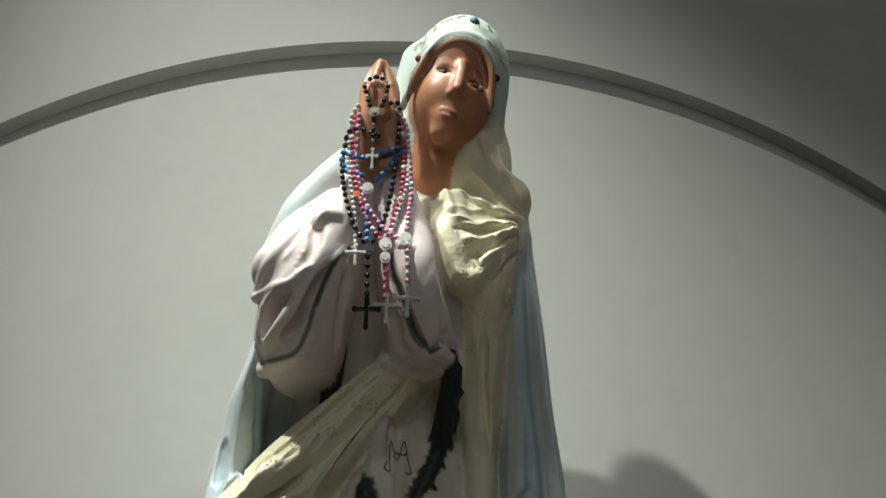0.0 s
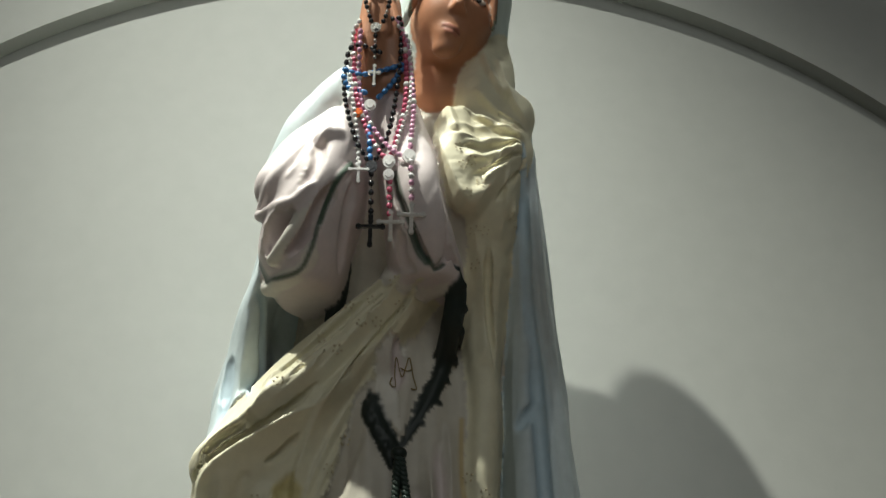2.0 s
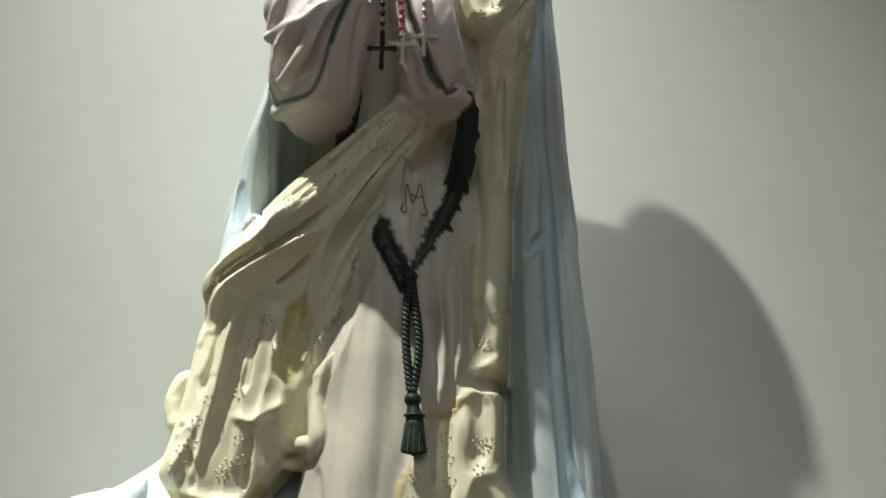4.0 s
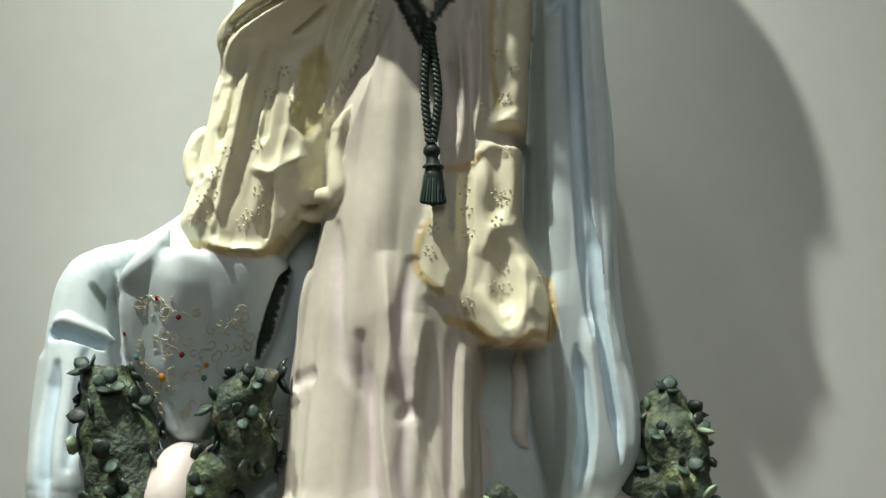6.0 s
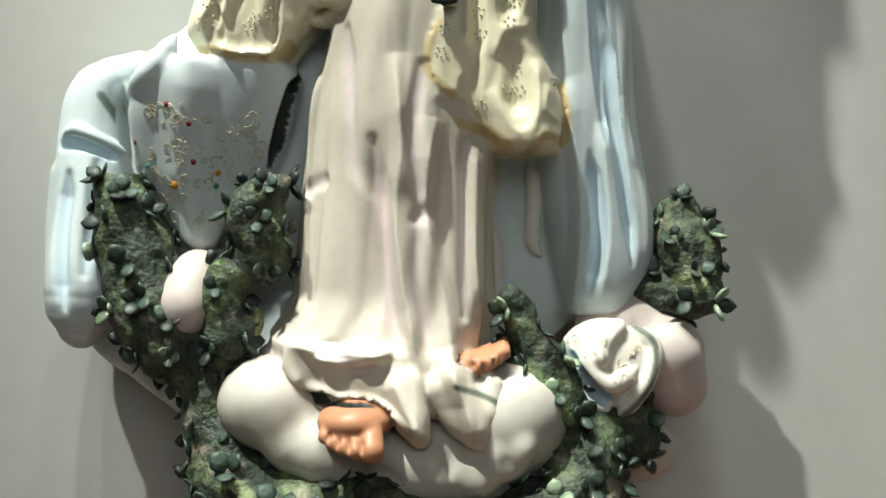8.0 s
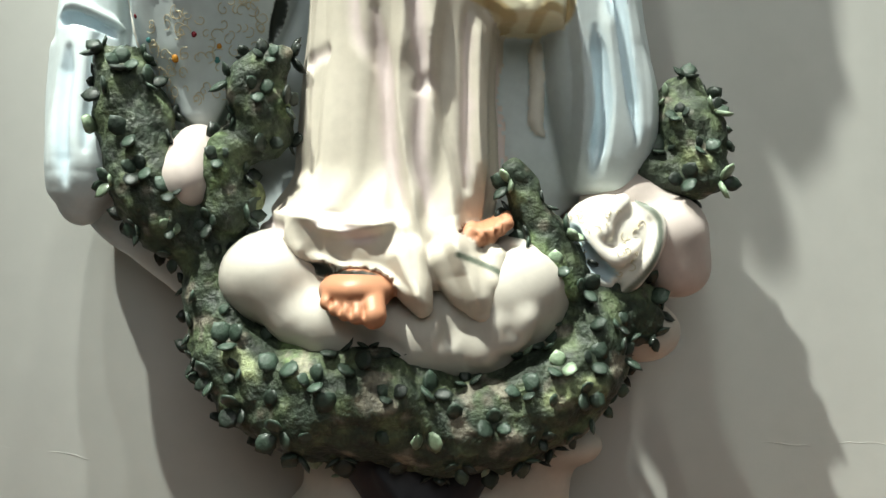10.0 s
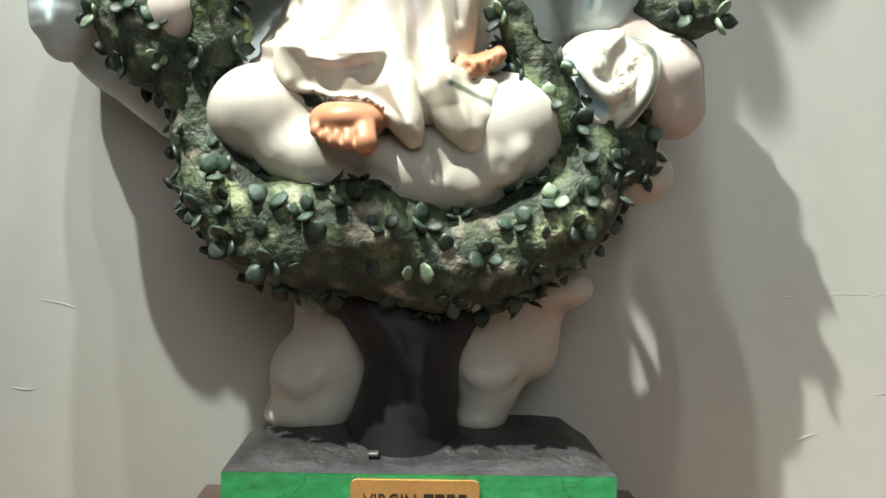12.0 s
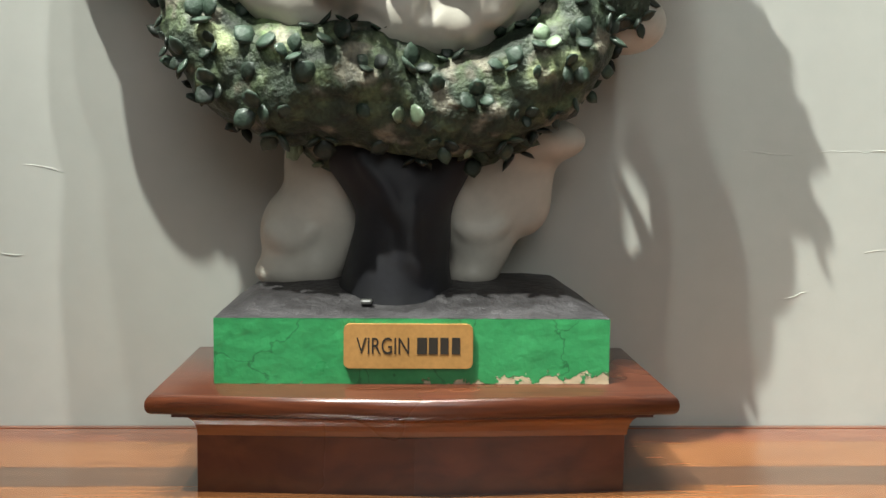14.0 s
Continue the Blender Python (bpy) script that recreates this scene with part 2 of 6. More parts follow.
for x0, x1, z0, z1 in ((0.385, 1.25, 0.392, 0.41), (-1.2, -0.49, 0.385, 0.37), (0.44, 0.56, 0.4, 0.388), (-0.56, -0.47, 0.372, 0.352), (-0.6, -0.53, 0.245, 0.24), (0.5, 0.58, 0.18, 0.2), (0.62, 0.72, 0.25, 0.26)):
    n = int((x1 - x0) / 0.012)
    blemish([(x0 + (x1 - x0) * i / n, z0 + (z1 - z0) * i / n + rng.uniform(-0.002, 0.002)) for i in range(n + 1)], 0.0016, 0.7)
for x, z in (((0.413, 1.212)), ((0.584, 1.193)), ((0.580, 1.410)), ((-0.569, 1.204)), ((-0.394, 1.337)), ((-0.533, 0.061)), ((0.433, 0.119)), ((-0.521, 2.172)), ((-0.381, 1.837)), ((-0.694, 2.132)), ((0.563, 0.222)), ((0.564, 0.189))):
    a, ln = rng.uniform(0.3, 1.4), rng.uniform(0.002, 0.006)
    blemish([(x + ln * (i / 3 - 1) * math.cos(a), z + ln * (i / 3 - 1) * math.sin(a)) for i in range(7)], 0.0014, 0.6)
tagged(obj("trim", sv, sf, PLASTER, smooth=True), "thin plaster seam and paint drips on the wall", "wall seam", kind="structure")

# wooden shelf of long planks
shelf = empty("shelf", (0, WALL - 0.012, 0))
tagged(shelf, "varnished wooden ledge of orange and brown planks against the wall", "ledge")
back = 0.008
for i, (wd, mat) in enumerate(((0.066, PLANK_RED), (0.115, PLANK_LIGHT), (0.076, PLANK_DARK), (0.09, PLANK_LIGHT), (0.08, PLANK_RED), (0.1, PLANK_LIGHT), (0.09, PLANK_DARK))):
    part("plank", box(-1.9 + 0.03 * i, 1.9, -back - wd + 0.0006, -back, -0.035, 0.0), mat, shelf)
    back += wd
part("edge_strip", box(-1.9, 1.9, -0.002, 0.01, -0.035, 0.0), PLANK_RED, shelf)


# pedestal with a slightly pointed front
def prow(hw_l, hw_r, y_side, y_mid, y_back, z0, z1, bevel=0.0, seg=3):
    bm = bmesh.new()
    pts = [(-hw_l, y_side), (-0.007, y_mid), (hw_r, y_side), (hw_r, y_back), (-hw_l, y_back)]
    lo = [bm.verts.new((x, y - 1.4, z0)) for x, y in pts]
    hi = [bm.verts.new((x, y - 1.4, z1)) for x, y in pts]
    bm.faces.new(lo[::-1])
    bm.faces.new(hi)
    for i in range(5):
        j = (i + 1) % 5
        bm.faces.new((lo[i], lo[j], hi[j], hi[i]))
    if bevel:
        edges = [e for e in bm.edges if abs(e.verts[0].co.z - e.verts[1].co.z) < 1e-6]
        bmesh.ops.bevel(bm, geom=edges, offset=bevel, segments=seg, profile=0.5, affect="EDGES")
    return bm


pedestal = empty("pedestal", (0, 1.4, 0))
tagged(pedestal, "polished mahogany pedestal with moulded top standing on the ledge", "pedestal")
part("top_board", prow(0.306, 0.291, 1.268, 1.246, 1.572, 0.0965, 0.1195, 0.0095, 4), MAHOGANY, pedestal, "rounded dark mahogany top board", True)
part("fillet", prow(0.279, 0.264, 1.278, 1.262, 1.572, 0.0925, 0.0965), BODY_WOOD, pedestal)
cove = bmesh.new()
steps = 6
for i in range(steps + 1):
    a = math.pi / 2 * i / steps
    inset = 0.018 * math.sin(a)
    z = 0.0925 - 0.026 * (1 - math.cos(a))
    for x, y in ((-0.272 + inset, 1.572), (-0.272 + inset, 1.282 + inset), (-0.007, 1.268 + inset), (0.257 - inset, 1.282 + inset), (0.257 - inset, 1.572)):
        cove.verts.new((x, y - 1.4, z))
cove.verts.ensure_lookup_table()
for i in range(steps):
    for k in range(4):
        q = i * 5 + k
        cove.faces.new([cove.verts[j] for j in (q, q + 1, q + 6, q + 5)])
part("cove_moulding", cove, AMBER_WOOD, pedestal, "amber coloured cove moulding")
part("body", prow(0.2545, 0.236, 1.3, 1.284, 1.572, 0.0, 0.0665), BODY_WOOD, pedestal, "dark mahogany body")

# painted plinth with its plaque
plinth = empty("plinth", (0, 1.4, 0.1197))
tagged(plinth, "chipped green painted block with black earth top on the pedestal", "plinth")
bm = bmesh.new()
made = bmesh.ops.create_grid(bm, x_segments=60, y_segments=12, size=1)["verts"]
for v in made:
    u, t = v.co.x, (v.co.y + 1) / 2
    v.co = Vector((-0.009 + u * 0.231, -0.0716 + 0.0008 * noise.noise(Vector((u * 9, t * 3, 0))) + 0.0009 * noise.noise(Vector((u * 40, t * 8, 2))), t * 0.077 + 0.0006 * noise.noise(Vector((u * 12, 5, t)))))
part("front_face", bm, GREEN, plinth, "cracked green paint with bare plaster chips", True)
part("block", box(-0.2395, 0.2215, -0.0712, 0.15, 0.0, 0.0765, 0.003), GREEN, plinth)
bm = bmesh.new()
made = bmesh.ops.create_grid(bm, x_segments=70, y_segments=36, size=1)["verts"]
for v in made:
    u, t = v.co.x, (v.co.y + 1) / 2
    edge = min(1.0, 3.5 * t) * min(1.0, 6 * (1 - abs(u)))
    h = 0.0772 + 0.002 * edge + 0.03 * edge * max(0.0, math.sin(min(t, 0.75) / 0.75 * math.pi / 2)) * (0.75 + 0.25 * math.cos(u * 1.6)) + 0.0025 * edge * noise.noise(Vector((u * 5, t * 4, 1))) + 0.001 * noise.noise(Vector((u * 22, t * 15, 7)))
    v.co = Vector((-0.009 + u * 0.2308, -0.0712 + t * 0.221, h))
part("earth_top", bm, PLINTH_TOP, plinth, "rough blackish painted earth", True)
part("bolt_head", box(-0.072, -0.058, -0.035, -0.021, 0.088, 0.0935, 0.002), material("dull_steel", (0.4, 0.4, 0.38), 0.35, metal=0.9), plinth, "small steel bolt head")
plate = box(-0.0895, 0.0605, -0.0785, -0.0722, 0.0195, 0.0715)
upright = [e for e in plate.edges if abs(e.verts[0].co.y - e.verts[1].co.y) > 0.003]
bmesh.ops.bevel(plate, geom=upright, offset=0.007, segments=4, profile=0.5, affect="EDGES")
plaque = part("plaque", plate, PLAQUE, plinth, "brown engraved plaque")


def lettering(text, x, z, height, width, parent):
    cu = bpy.data.curves.new("lettering", "FONT")
    cu.body, cu.size, cu.extrude = text, 1.0, 0.02
    ob = new("lettering", cu)
    bpy.context.view_layer.update()
    me = bpy.data.meshes.new_from_object(ob.evaluated_get(bpy.context.evaluated_depsgraph_get()))
    bpy.data.objects.remove(ob)
    bpy.data.curves.remove(cu)
    co = np.array([v.co for v in me.vertices])
    lo, hi = co.min(0), co.max(0)
    for v in me.vertices:
        v.co = Vector((x + (v.co.x - lo[0]) / (hi[0] - lo[0]) * width, -0.0786 - 0.0006 * (v.co.z > 0), z + (v.co.y - lo[1]) / (hi[1] - lo[1]) * height))
    me.materials.append(INK)
    ob = new("lettering", me)
    ob.parent = parent
    return ob


lettering("VIRGIN", -0.0748, 0.0365, 0.0195, 0.061, plaque)
for i, wd in enumerate((0.0115, 0.0105, 0.0095, 0.0095)):
    x = -0.0045 + i * 0.0135
    part("name_bar", box(x, x + wd, -0.0792, -0.0784, 0.0365, 0.056), INK, plaque)


# ---- modelling clay: a field of distances that shapes are pressed into ----
def smooth_curve(pts, gap):
    """Points along a soft curve through pts (tuples of any length), about gap apart in their first two values."""
    pts = [np.array(p, float) for p in pts]
    if len(pts) == 2:
        pts = [pts[0], (pts[0] + pts[1]) / 2, pts[1]]
    ext = [2 * pts[0] - pts[1]] + pts + [2 * pts[-1] - pts[-2]]
    out = []
    for a, b, c, d in zip(ext, ext[1:], ext[2:], ext[3:]):
        n = max(2, int(np.linalg.norm((c - b)[:3]) / gap))
        for i in range(n):
            t = i / n
            out.append(0.5 * (2 * b + (c - a) * t + (2 * a - 5 * b + 4 * c - d) * t * t + (3 * b - a - 3 * c + d) * t ** 3))
    return np.array(out + [pts[-1]])


from mathutils import kdtree


class Clay:
    def __init__(self, low, high, step):
        self.low, self.h = np.array(low, float), step
        self.n = np.ceil((np.array(high) - self.low) / step).astype(int) + 1
        self.d = np.full(self.n, 0.2, np.float32)
        self.label = np.zeros(self.n, np.uint8)

    def block(self, lo, hi):
        a = np.clip(np.floor((np.array(lo) - self.low) / self.h).astype(int), 0, self.n)
        b = np.clip(np.ceil((np.array(hi) - self.low) / self.h).astype(int) + 1, 0, self.n)
        sl = tuple(slice(i, j) for i, j in zip(a, b))
        ax = [(self.low[k] + self.h * np.arange(a[k], b[k])).astype(np.float32) for k in range(3)]
        return sl, ax[0][:, None, None], ax[1][None, :, None], ax[2][None, None, :]

    def merge(self, sl, d, label, k, cut=False):
        old = self.d[sl]
        if old.size == 0:
            return
        if cut:
            h = np.clip(k - np.abs(old + d), 0, None) / k
            self.d[sl] = np.maximum(old, -d) + h * h * k * 0.25
            if label:
                self.label[sl] = np.where(d < 0.003, label, self.label[sl])
            return
        h = np.clip(k - np.abs(old - d), 0, None) / k
        self.label[sl] = np.where(d < old, label, self.label[sl])
        self.d[sl] = np.minimum(old, d) - h * h * k * 0.25

    def ball(self, c, r, label, k=0.01, turn=(0, 0, 0), cut=False):
        r = np.array(r, float) if np.ndim(r) else np.array([r] * 3, float)
        m = float(r.max()) + k + 0.012
        sl, x, y, z = self.block(np.array(c) - m, np.array(c) + m)
        rot = np.array(Euler([radians(a) for a in turn]).to_matrix()).T
        p = [rot[i, 0] * (x - c[0]) + rot[i, 1] * (y - c[1]) + rot[i, 2] * (z - c[2]) for i in range(3)]
        k0 = np.sqrt(sum((p[i] / r[i]) ** 2 for i in range(3)))
        k1 = np.sqrt(sum((p[i] / r[i] ** 2) ** 2 for i in range(3)))
        self.merge(sl, (k0 * (k0 - 1) / np.maximum(k1, 1e-6)).astype(np.float32), label, k, cut)

    def column(self, rows, label, k=0.012, folds=0, deep=0.0, phase=0.0, power=2.0, grow=1.0, cap=0.02):
        """A body of oval slices: rows of height, centre x and y, half width, half depth, from the bottom up."""
        rows = np.array(rows)
        fine = np.arange(rows[0, 0], rows[-1, 0] + 0.005, 0.005)
        soft = [np.convolve(np.pad(np.interp(fine, rows[:, 0], rows[:, j]), 6, mode="edge"), np.ones(13) / 13, "valid") for j in range(1, 5)]
        rows = np.stack([fine] + soft, 1)
        lo = (min(rows[:, 1] - rows[:, 3]) - 0.03, min(rows[:, 2] - rows[:, 4]) - 0.03, rows[0, 0] - 0.03)
        hi = (max(rows[:, 1] + rows[:, 3]) + 0.03, max(rows[:, 2] + rows[:, 4]) + 0.03, rows[-1, 0] + 0.03)
        sl, x, y, z = self.block(lo, hi)
        zz = z.ravel()
        cx, cy, rx, ry = (np.interp(zz, rows[:, 0], rows[:, j]).astype(np.float32)[None, None, :] for j in (1, 2, 3, 4))
        u, v = (x - cx) / rx, (y - cy) / ry
        rad = (np.abs(u) ** power + np.abs(v) ** power) ** (1 / power)
        d = (rad - 1) * np.minimum(rx, ry)
        if folds:
            t = np.interp(zz, (rows[0, 0], rows[-1, 0]), (1, 1 - grow)).astype(np.float32)[None, None, :]
            th = np.arctan2(v, u)
            d = d - deep * t * (np.cos(folds * th + phase + 2 * np.sin(zz * 4)[None, None, :]) + 0.5 * np.cos((folds * 2 + 1) * th - phase))
        over = np.maximum(rows[0, 0] - z, z - rows[-1, 0])
        h = np.clip(cap - np.abs(d - over), 0, None) / cap
        d = np.maximum(d, over) + h * h * cap * 0.25
        self.merge(sl, d.astype(np.float32), label, k)

    def chain(self, pts, label, k=0.006, cut=False, flat=1.0):
        """A tapering rod through points (x, y, z, radius)."""
        c = smooth_curve(pts, max(self.h * 1.5, min(p[3] for p in pts) * 0.4))
        m = c[:, 3].max() + k + 0.012
        sl, x, y, z = self.block(c[:, :3].min(0) - m, c[:, :3].max(0) + m)
        off = [s.start for s in sl]
        d = np.full([s.stop - s.start for s in sl], 0.2, np.float32)
        if d.size == 0:
            return
        for a, b in zip(c, c[1:]):
            m = max(a[3], b[3]) + k + 0.012
            s2, x, y, z = self.block(np.minimum(a, b)[:3] - m, np.maximum(a, b)[:3] + m)
            loc = tuple(slice(s.start - o, s.stop - o) for s, o in zip(s2, off))
            ab = (b - a)[:3]
            t = np.clip(((x - a[0]) * ab[0] + (y - a[1]) * ab[1] + (z - a[2]) * ab[2]) / max(ab @ ab, 1e-9), 0, 1)
            dist = np.sqrt((x - a[0] - t * ab[0]) ** 2 + ((y - a[1] - t * ab[1]) / flat) ** 2 + (z - a[2] - t * ab[2]) ** 2) - (a[3] + t * (b[3] - a[3]))
            d[loc] = np.minimum(d[loc], dist)
        self.merge(sl, d, label, k, cut)

    def front(self, x, z):
        """The depth of the clay's front at (x, z)."""
        i, j = int(round((x - self.low[0]) / self.h)), int(round((z - self.low[2]) / self.h))
        i, j = min(max(i, 0), self.n[0] - 1), min(max(j, 0), self.n[2] - 1)
        col = self.d[i, :, j]
        hit = np.flatnonzero(col < 0)
        if len(hit) == 0:
            return None
        q = hit[0]
        f = col[q - 1] / (col[q - 1] - col[q]) if q else 0
        return self.low[1] + self.h * (q - 1 + f)

    def fold(self, pts, r, out, label, k=0.008, r_end=None, cut=False, ends=0.35):
        """A ridge (or, cut, a furrow) drawn over the front along points (x, z); out: how far it stands proud, or how deep it bites."""
        c = smooth_curve(pts, self.h * 2)
        ys, last = [], None
        for x, z in c[:, :2]:
            y = self.front(x, z)
            y = last if y is None or (last is not None and y - last > 0.06) else y
            last = y
            ys.append(y)
        known = [y for y in ys if y is not None]
        if not known:
            return
        ys = np.array([known[0] if y is None else y for y in ys])
        if len(ys) > 6:
            pad = np.pad(ys, 3, mode="edge")
            ys = np.convolve(pad, np.ones(7) / 7, "valid")
        t = np.linspace(0, 1, len(ys))
        rad = (r + ((r if r_end is None else r_end) - r) * t) * np.minimum(1, ends + (1 - ends) * np.minimum(t, 1 - t) * 6)
        off = rad - out * rad / r if not cut else -rad + out * rad / r
        rows = [(x, y + o, z, q) for (x, z), y, o, q in zip(c[:, :2], ys, off, rad)]
        self.chain(rows, label, k, cut)

    def mesh(self):
        """Surface nets: one vertex in each cell that the surface crosses. Returns vertices, quads and labels."""
        d, n = self.d, self.n
        inside = d < 0
        idx = np.full(n - 1, -1, np.int64)
        count = sum(inside[i:n[0] - 1 + i, j:n[1] - 1 + j, k:n[2] - 1 + k].astype(np.uint8) for i in (0, 1) for j in (0, 1) for k in (0, 1))
        cells = np.argwhere((count > 0) & (count < 8))
        idx[tuple(cells.T)] = np.arange(len(cells))
        pos, hits = np.zeros((len(cells), 3)), np.zeros(len(cells))
        corners = [np.array(c) for c in ((0, 0, 0), (1, 0, 0), (0, 1, 0), (1, 1, 0), (0, 0, 1), (1, 0, 1), (0, 1, 1), (1, 1, 1))]
        val = [d[tuple((cells + c).T)] for c in corners]
        for a in range(8):
            for b in range(a + 1, 8):
                if abs(corners[a] - corners[b]).sum() == 1:
                    cross = (val[a] < 0) != (val[b] < 0)
                    t = val[a] / np.where(cross, val[a] - val[b], 1)
                    p = corners[a] + t[:, None] * (corners[b] - corners[a])
                    pos[cross] += p[cross]
                    hits += cross
        verts = self.low + self.h * (cells + pos / hits[:, None])
        quads = []
        for axis in range(3):
            u, v = [(1, 2), (2, 0), (0, 1)][axis]
            sl_a, sl_b = [slice(1, -1)] * 3, [slice(1, -1)] * 3
            sl_a[axis], sl_b[axis] = slice(0, -1), slice(1, None)
            change = inside[tuple(sl_a)] != inside[tuple(sl_b)]
            at = np.argwhere(change) + np.array([0 if i == axis else 1 for i in range(3)])
            eu, ev = np.eye(3, dtype=int)[u], np.eye(3, dtype=int)[v]
            four = [idx[tuple((at - o).T)] for o in (eu + ev, ev, np.zeros(3, int), eu)]
            q = np.stack(four, 1)
            flip = ~inside[tuple(at.T)]
            q[flip] = q[flip][:, ::-1]
            quads.append(q[(q >= 0).all(1)])
        near = np.clip(np.round((verts - self.low) / self.h).astype(int), 0, n - 1)
        return verts, np.concatenate(quads), self.label[tuple(near.T)]


def soften(colours, quads, times):
    """Blends each vertex's paint with its neighbours', as a brush does."""
    for _ in range(times):
        total, n = np.zeros_like(colours), np.zeros(len(colours))
        for i in range(4):
            for j in ((i + 1) % 4, (i + 3) % 4):
                for ch in range(3):
                    total[:, ch] += np.bincount(quads[:, i], colours[quads[:, j], ch], len(colours))
                n += np.bincount(quads[:, i], minlength=len(colours))
        colours = 0.5 * colours + 0.5 * total / np.maximum(n, 1)[:, None]
    return colours


def brush(verts, colours, pts, width, colour, strength=1.0, y_max=9.0):
    """Paints a line through (x, z) points on what faces the front."""
    c = smooth_curve(pts, 0.006)[:, :2]
    lo, hi = c.min(0) - width * 2, c.max(0) + width * 2
    near = np.flatnonzero((verts[:, 0] > lo[0]) & (verts[:, 0] < hi[0]) & (verts[:, 2] > lo[1]) & (verts[:, 2] < hi[1]) & (verts[:, 1] < y_max))
    if len(near) == 0:
        return
    d = np.full(len(near), 9.0)
    for a, b in zip(c, c[1:]):
        ab = b - a
        t = np.clip(((verts[near, 0] - a[0]) * ab[0] + (verts[near, 2] - a[1]) * ab[1]) / max(ab @ ab, 1e-9), 0, 1)
        d = np.minimum(d, np.hypot(verts[near, 0] - a[0] - t * ab[0], verts[near, 2] - a[1] - t * ab[1]))
    f = (np.clip((width - d) / 0.003 + 0.5, 0, 1) * strength)[:, None]
    colours[near] = colours[near] * (1 - f) + np.array(colour) * f


def clay_object(name, verts, quads, colours, mat, extra=None, parent=None):
    """One mesh from clay, with its paint in a colour attribute; extra: small raised ornaments (verts, faces, colours)."""
    faces = quads.tolist()
    if extra:
        faces += [[i + len(verts) for i in f] for f in extra[1]]
        verts, colours = np.concatenate([verts, np.array(extra[0])]), np.concatenate([colours, np.array(extra[2])])
    me = bpy.data.meshes.new(name)
    me.from_pydata(verts.tolist(), [], faces)
    me.polygons.foreach_set("use_smooth", [True] * len(me.polygons))
    at = me.color_attributes.new("paint", "FLOAT_COLOR", "POINT")
    at.data.foreach_set("color", np.concatenate([colours, np.ones((len(colours), 1))], 1).astype(np.float32).ravel())
    me.materials.append(mat)
    me.update()
    ob = new(name, me)
    ob.parent = parent
    return ob

# ---- the statue ----
PAINT = [(0.6, 0.55, 0.46), (0.6, 0.553, 0.465), (0.57, 0.64, 0.645), (0.76, 0.71, 0.52), (0.46, 0.215, 0.12), (0.72, 0.635, 0.615), (0.022, 0.03, 0.025), (0.76, 0.72, 0.64), (0.58, 0.66, 0.62), (0.45, 0.33, 0.12), (0.54, 0.655, 0.71), (0.72, 0.62, 0.6), (0.68, 0.6, 0.32)]
DRESS, CLOAK, VEIL, SKIN, SLEEVE, BELT_AND_SHADE, PALE, HOOD, GILT, BLUE, ROSE, OCHRE = range(1, 13)
clay = Clay((-0.56, 1.1, 0.5), (0.38, 1.59, 2.38), 0.0028)
PLEATS = []
add, fold, ball, chain = clay.column, clay.fold, clay.ball, clay.chain

# mantle behind the figure
add([(0.579, -0.157, 1.520, 0.176, 0.040), (0.635, -0.157, 1.520, 0.250, 0.050), (0.680, -0.174, 1.520, 0.304, 0.050), (0.748, -0.147, 1.520, 0.351, 0.050), (0.760, -0.114, 1.520, 0.401, 0.055), (0.853, -0.120, 1.520, 0.398, 0.050), (0.867, -0.113, 1.520, 0.406, 0.060), (0.982, -0.119, 1.520, 0.386, 0.060), (1.069, -0.090, 1.520, 0.351, 0.060), (1.112, -0.043, 1.520, 0.302, 0.060), (1.274, -0.023, 1.520, 0.278, 0.060), (1.442, -0.029, 1.520, 0.264, 0.060), (1.446, -0.031, 1.520, 0.273, 0.060), (1.583, -0.023, 1.520, 0.248, 0.060), (1.740, -0.015, 1.520, 0.229, 0.060), (1.889, -0.011, 1.520, 0.215, 0.055), (1.976, 0.006, 1.520, 0.192, 0.050)], CLOAK)
# gown
add([(0.605, -0.049, 1.450, 0.095, 0.110), (0.647, -0.083, 1.450, 0.135, 0.120), (0.694, -0.087, 1.455, 0.147, 0.120), (0.730, -0.059, 1.460, 0.126, 0.115), (0.858, -0.058, 1.460, 0.122, 0.115), (0.996, -0.052, 1.460, 0.121, 0.115), (1.115, -0.015, 1.460, 0.119, 0.115), (1.309, -0.001, 1.465, 0.120, 0.115), (1.455, -0.014, 1.465, 0.136, 0.105), (1.501, -0.016, 1.475, 0.157, 0.090), (1.649, -0.008, 1.485, 0.146, 0.085), (1.777, -0.002, 1.465, 0.161, 0.100), (1.874, 0.014, 1.475, 0.167, 0.090), (1.945, 0.039, 1.475, 0.107, 0.050)], DRESS, power=2.6, folds=9, deep=0.004, phase=0.6)
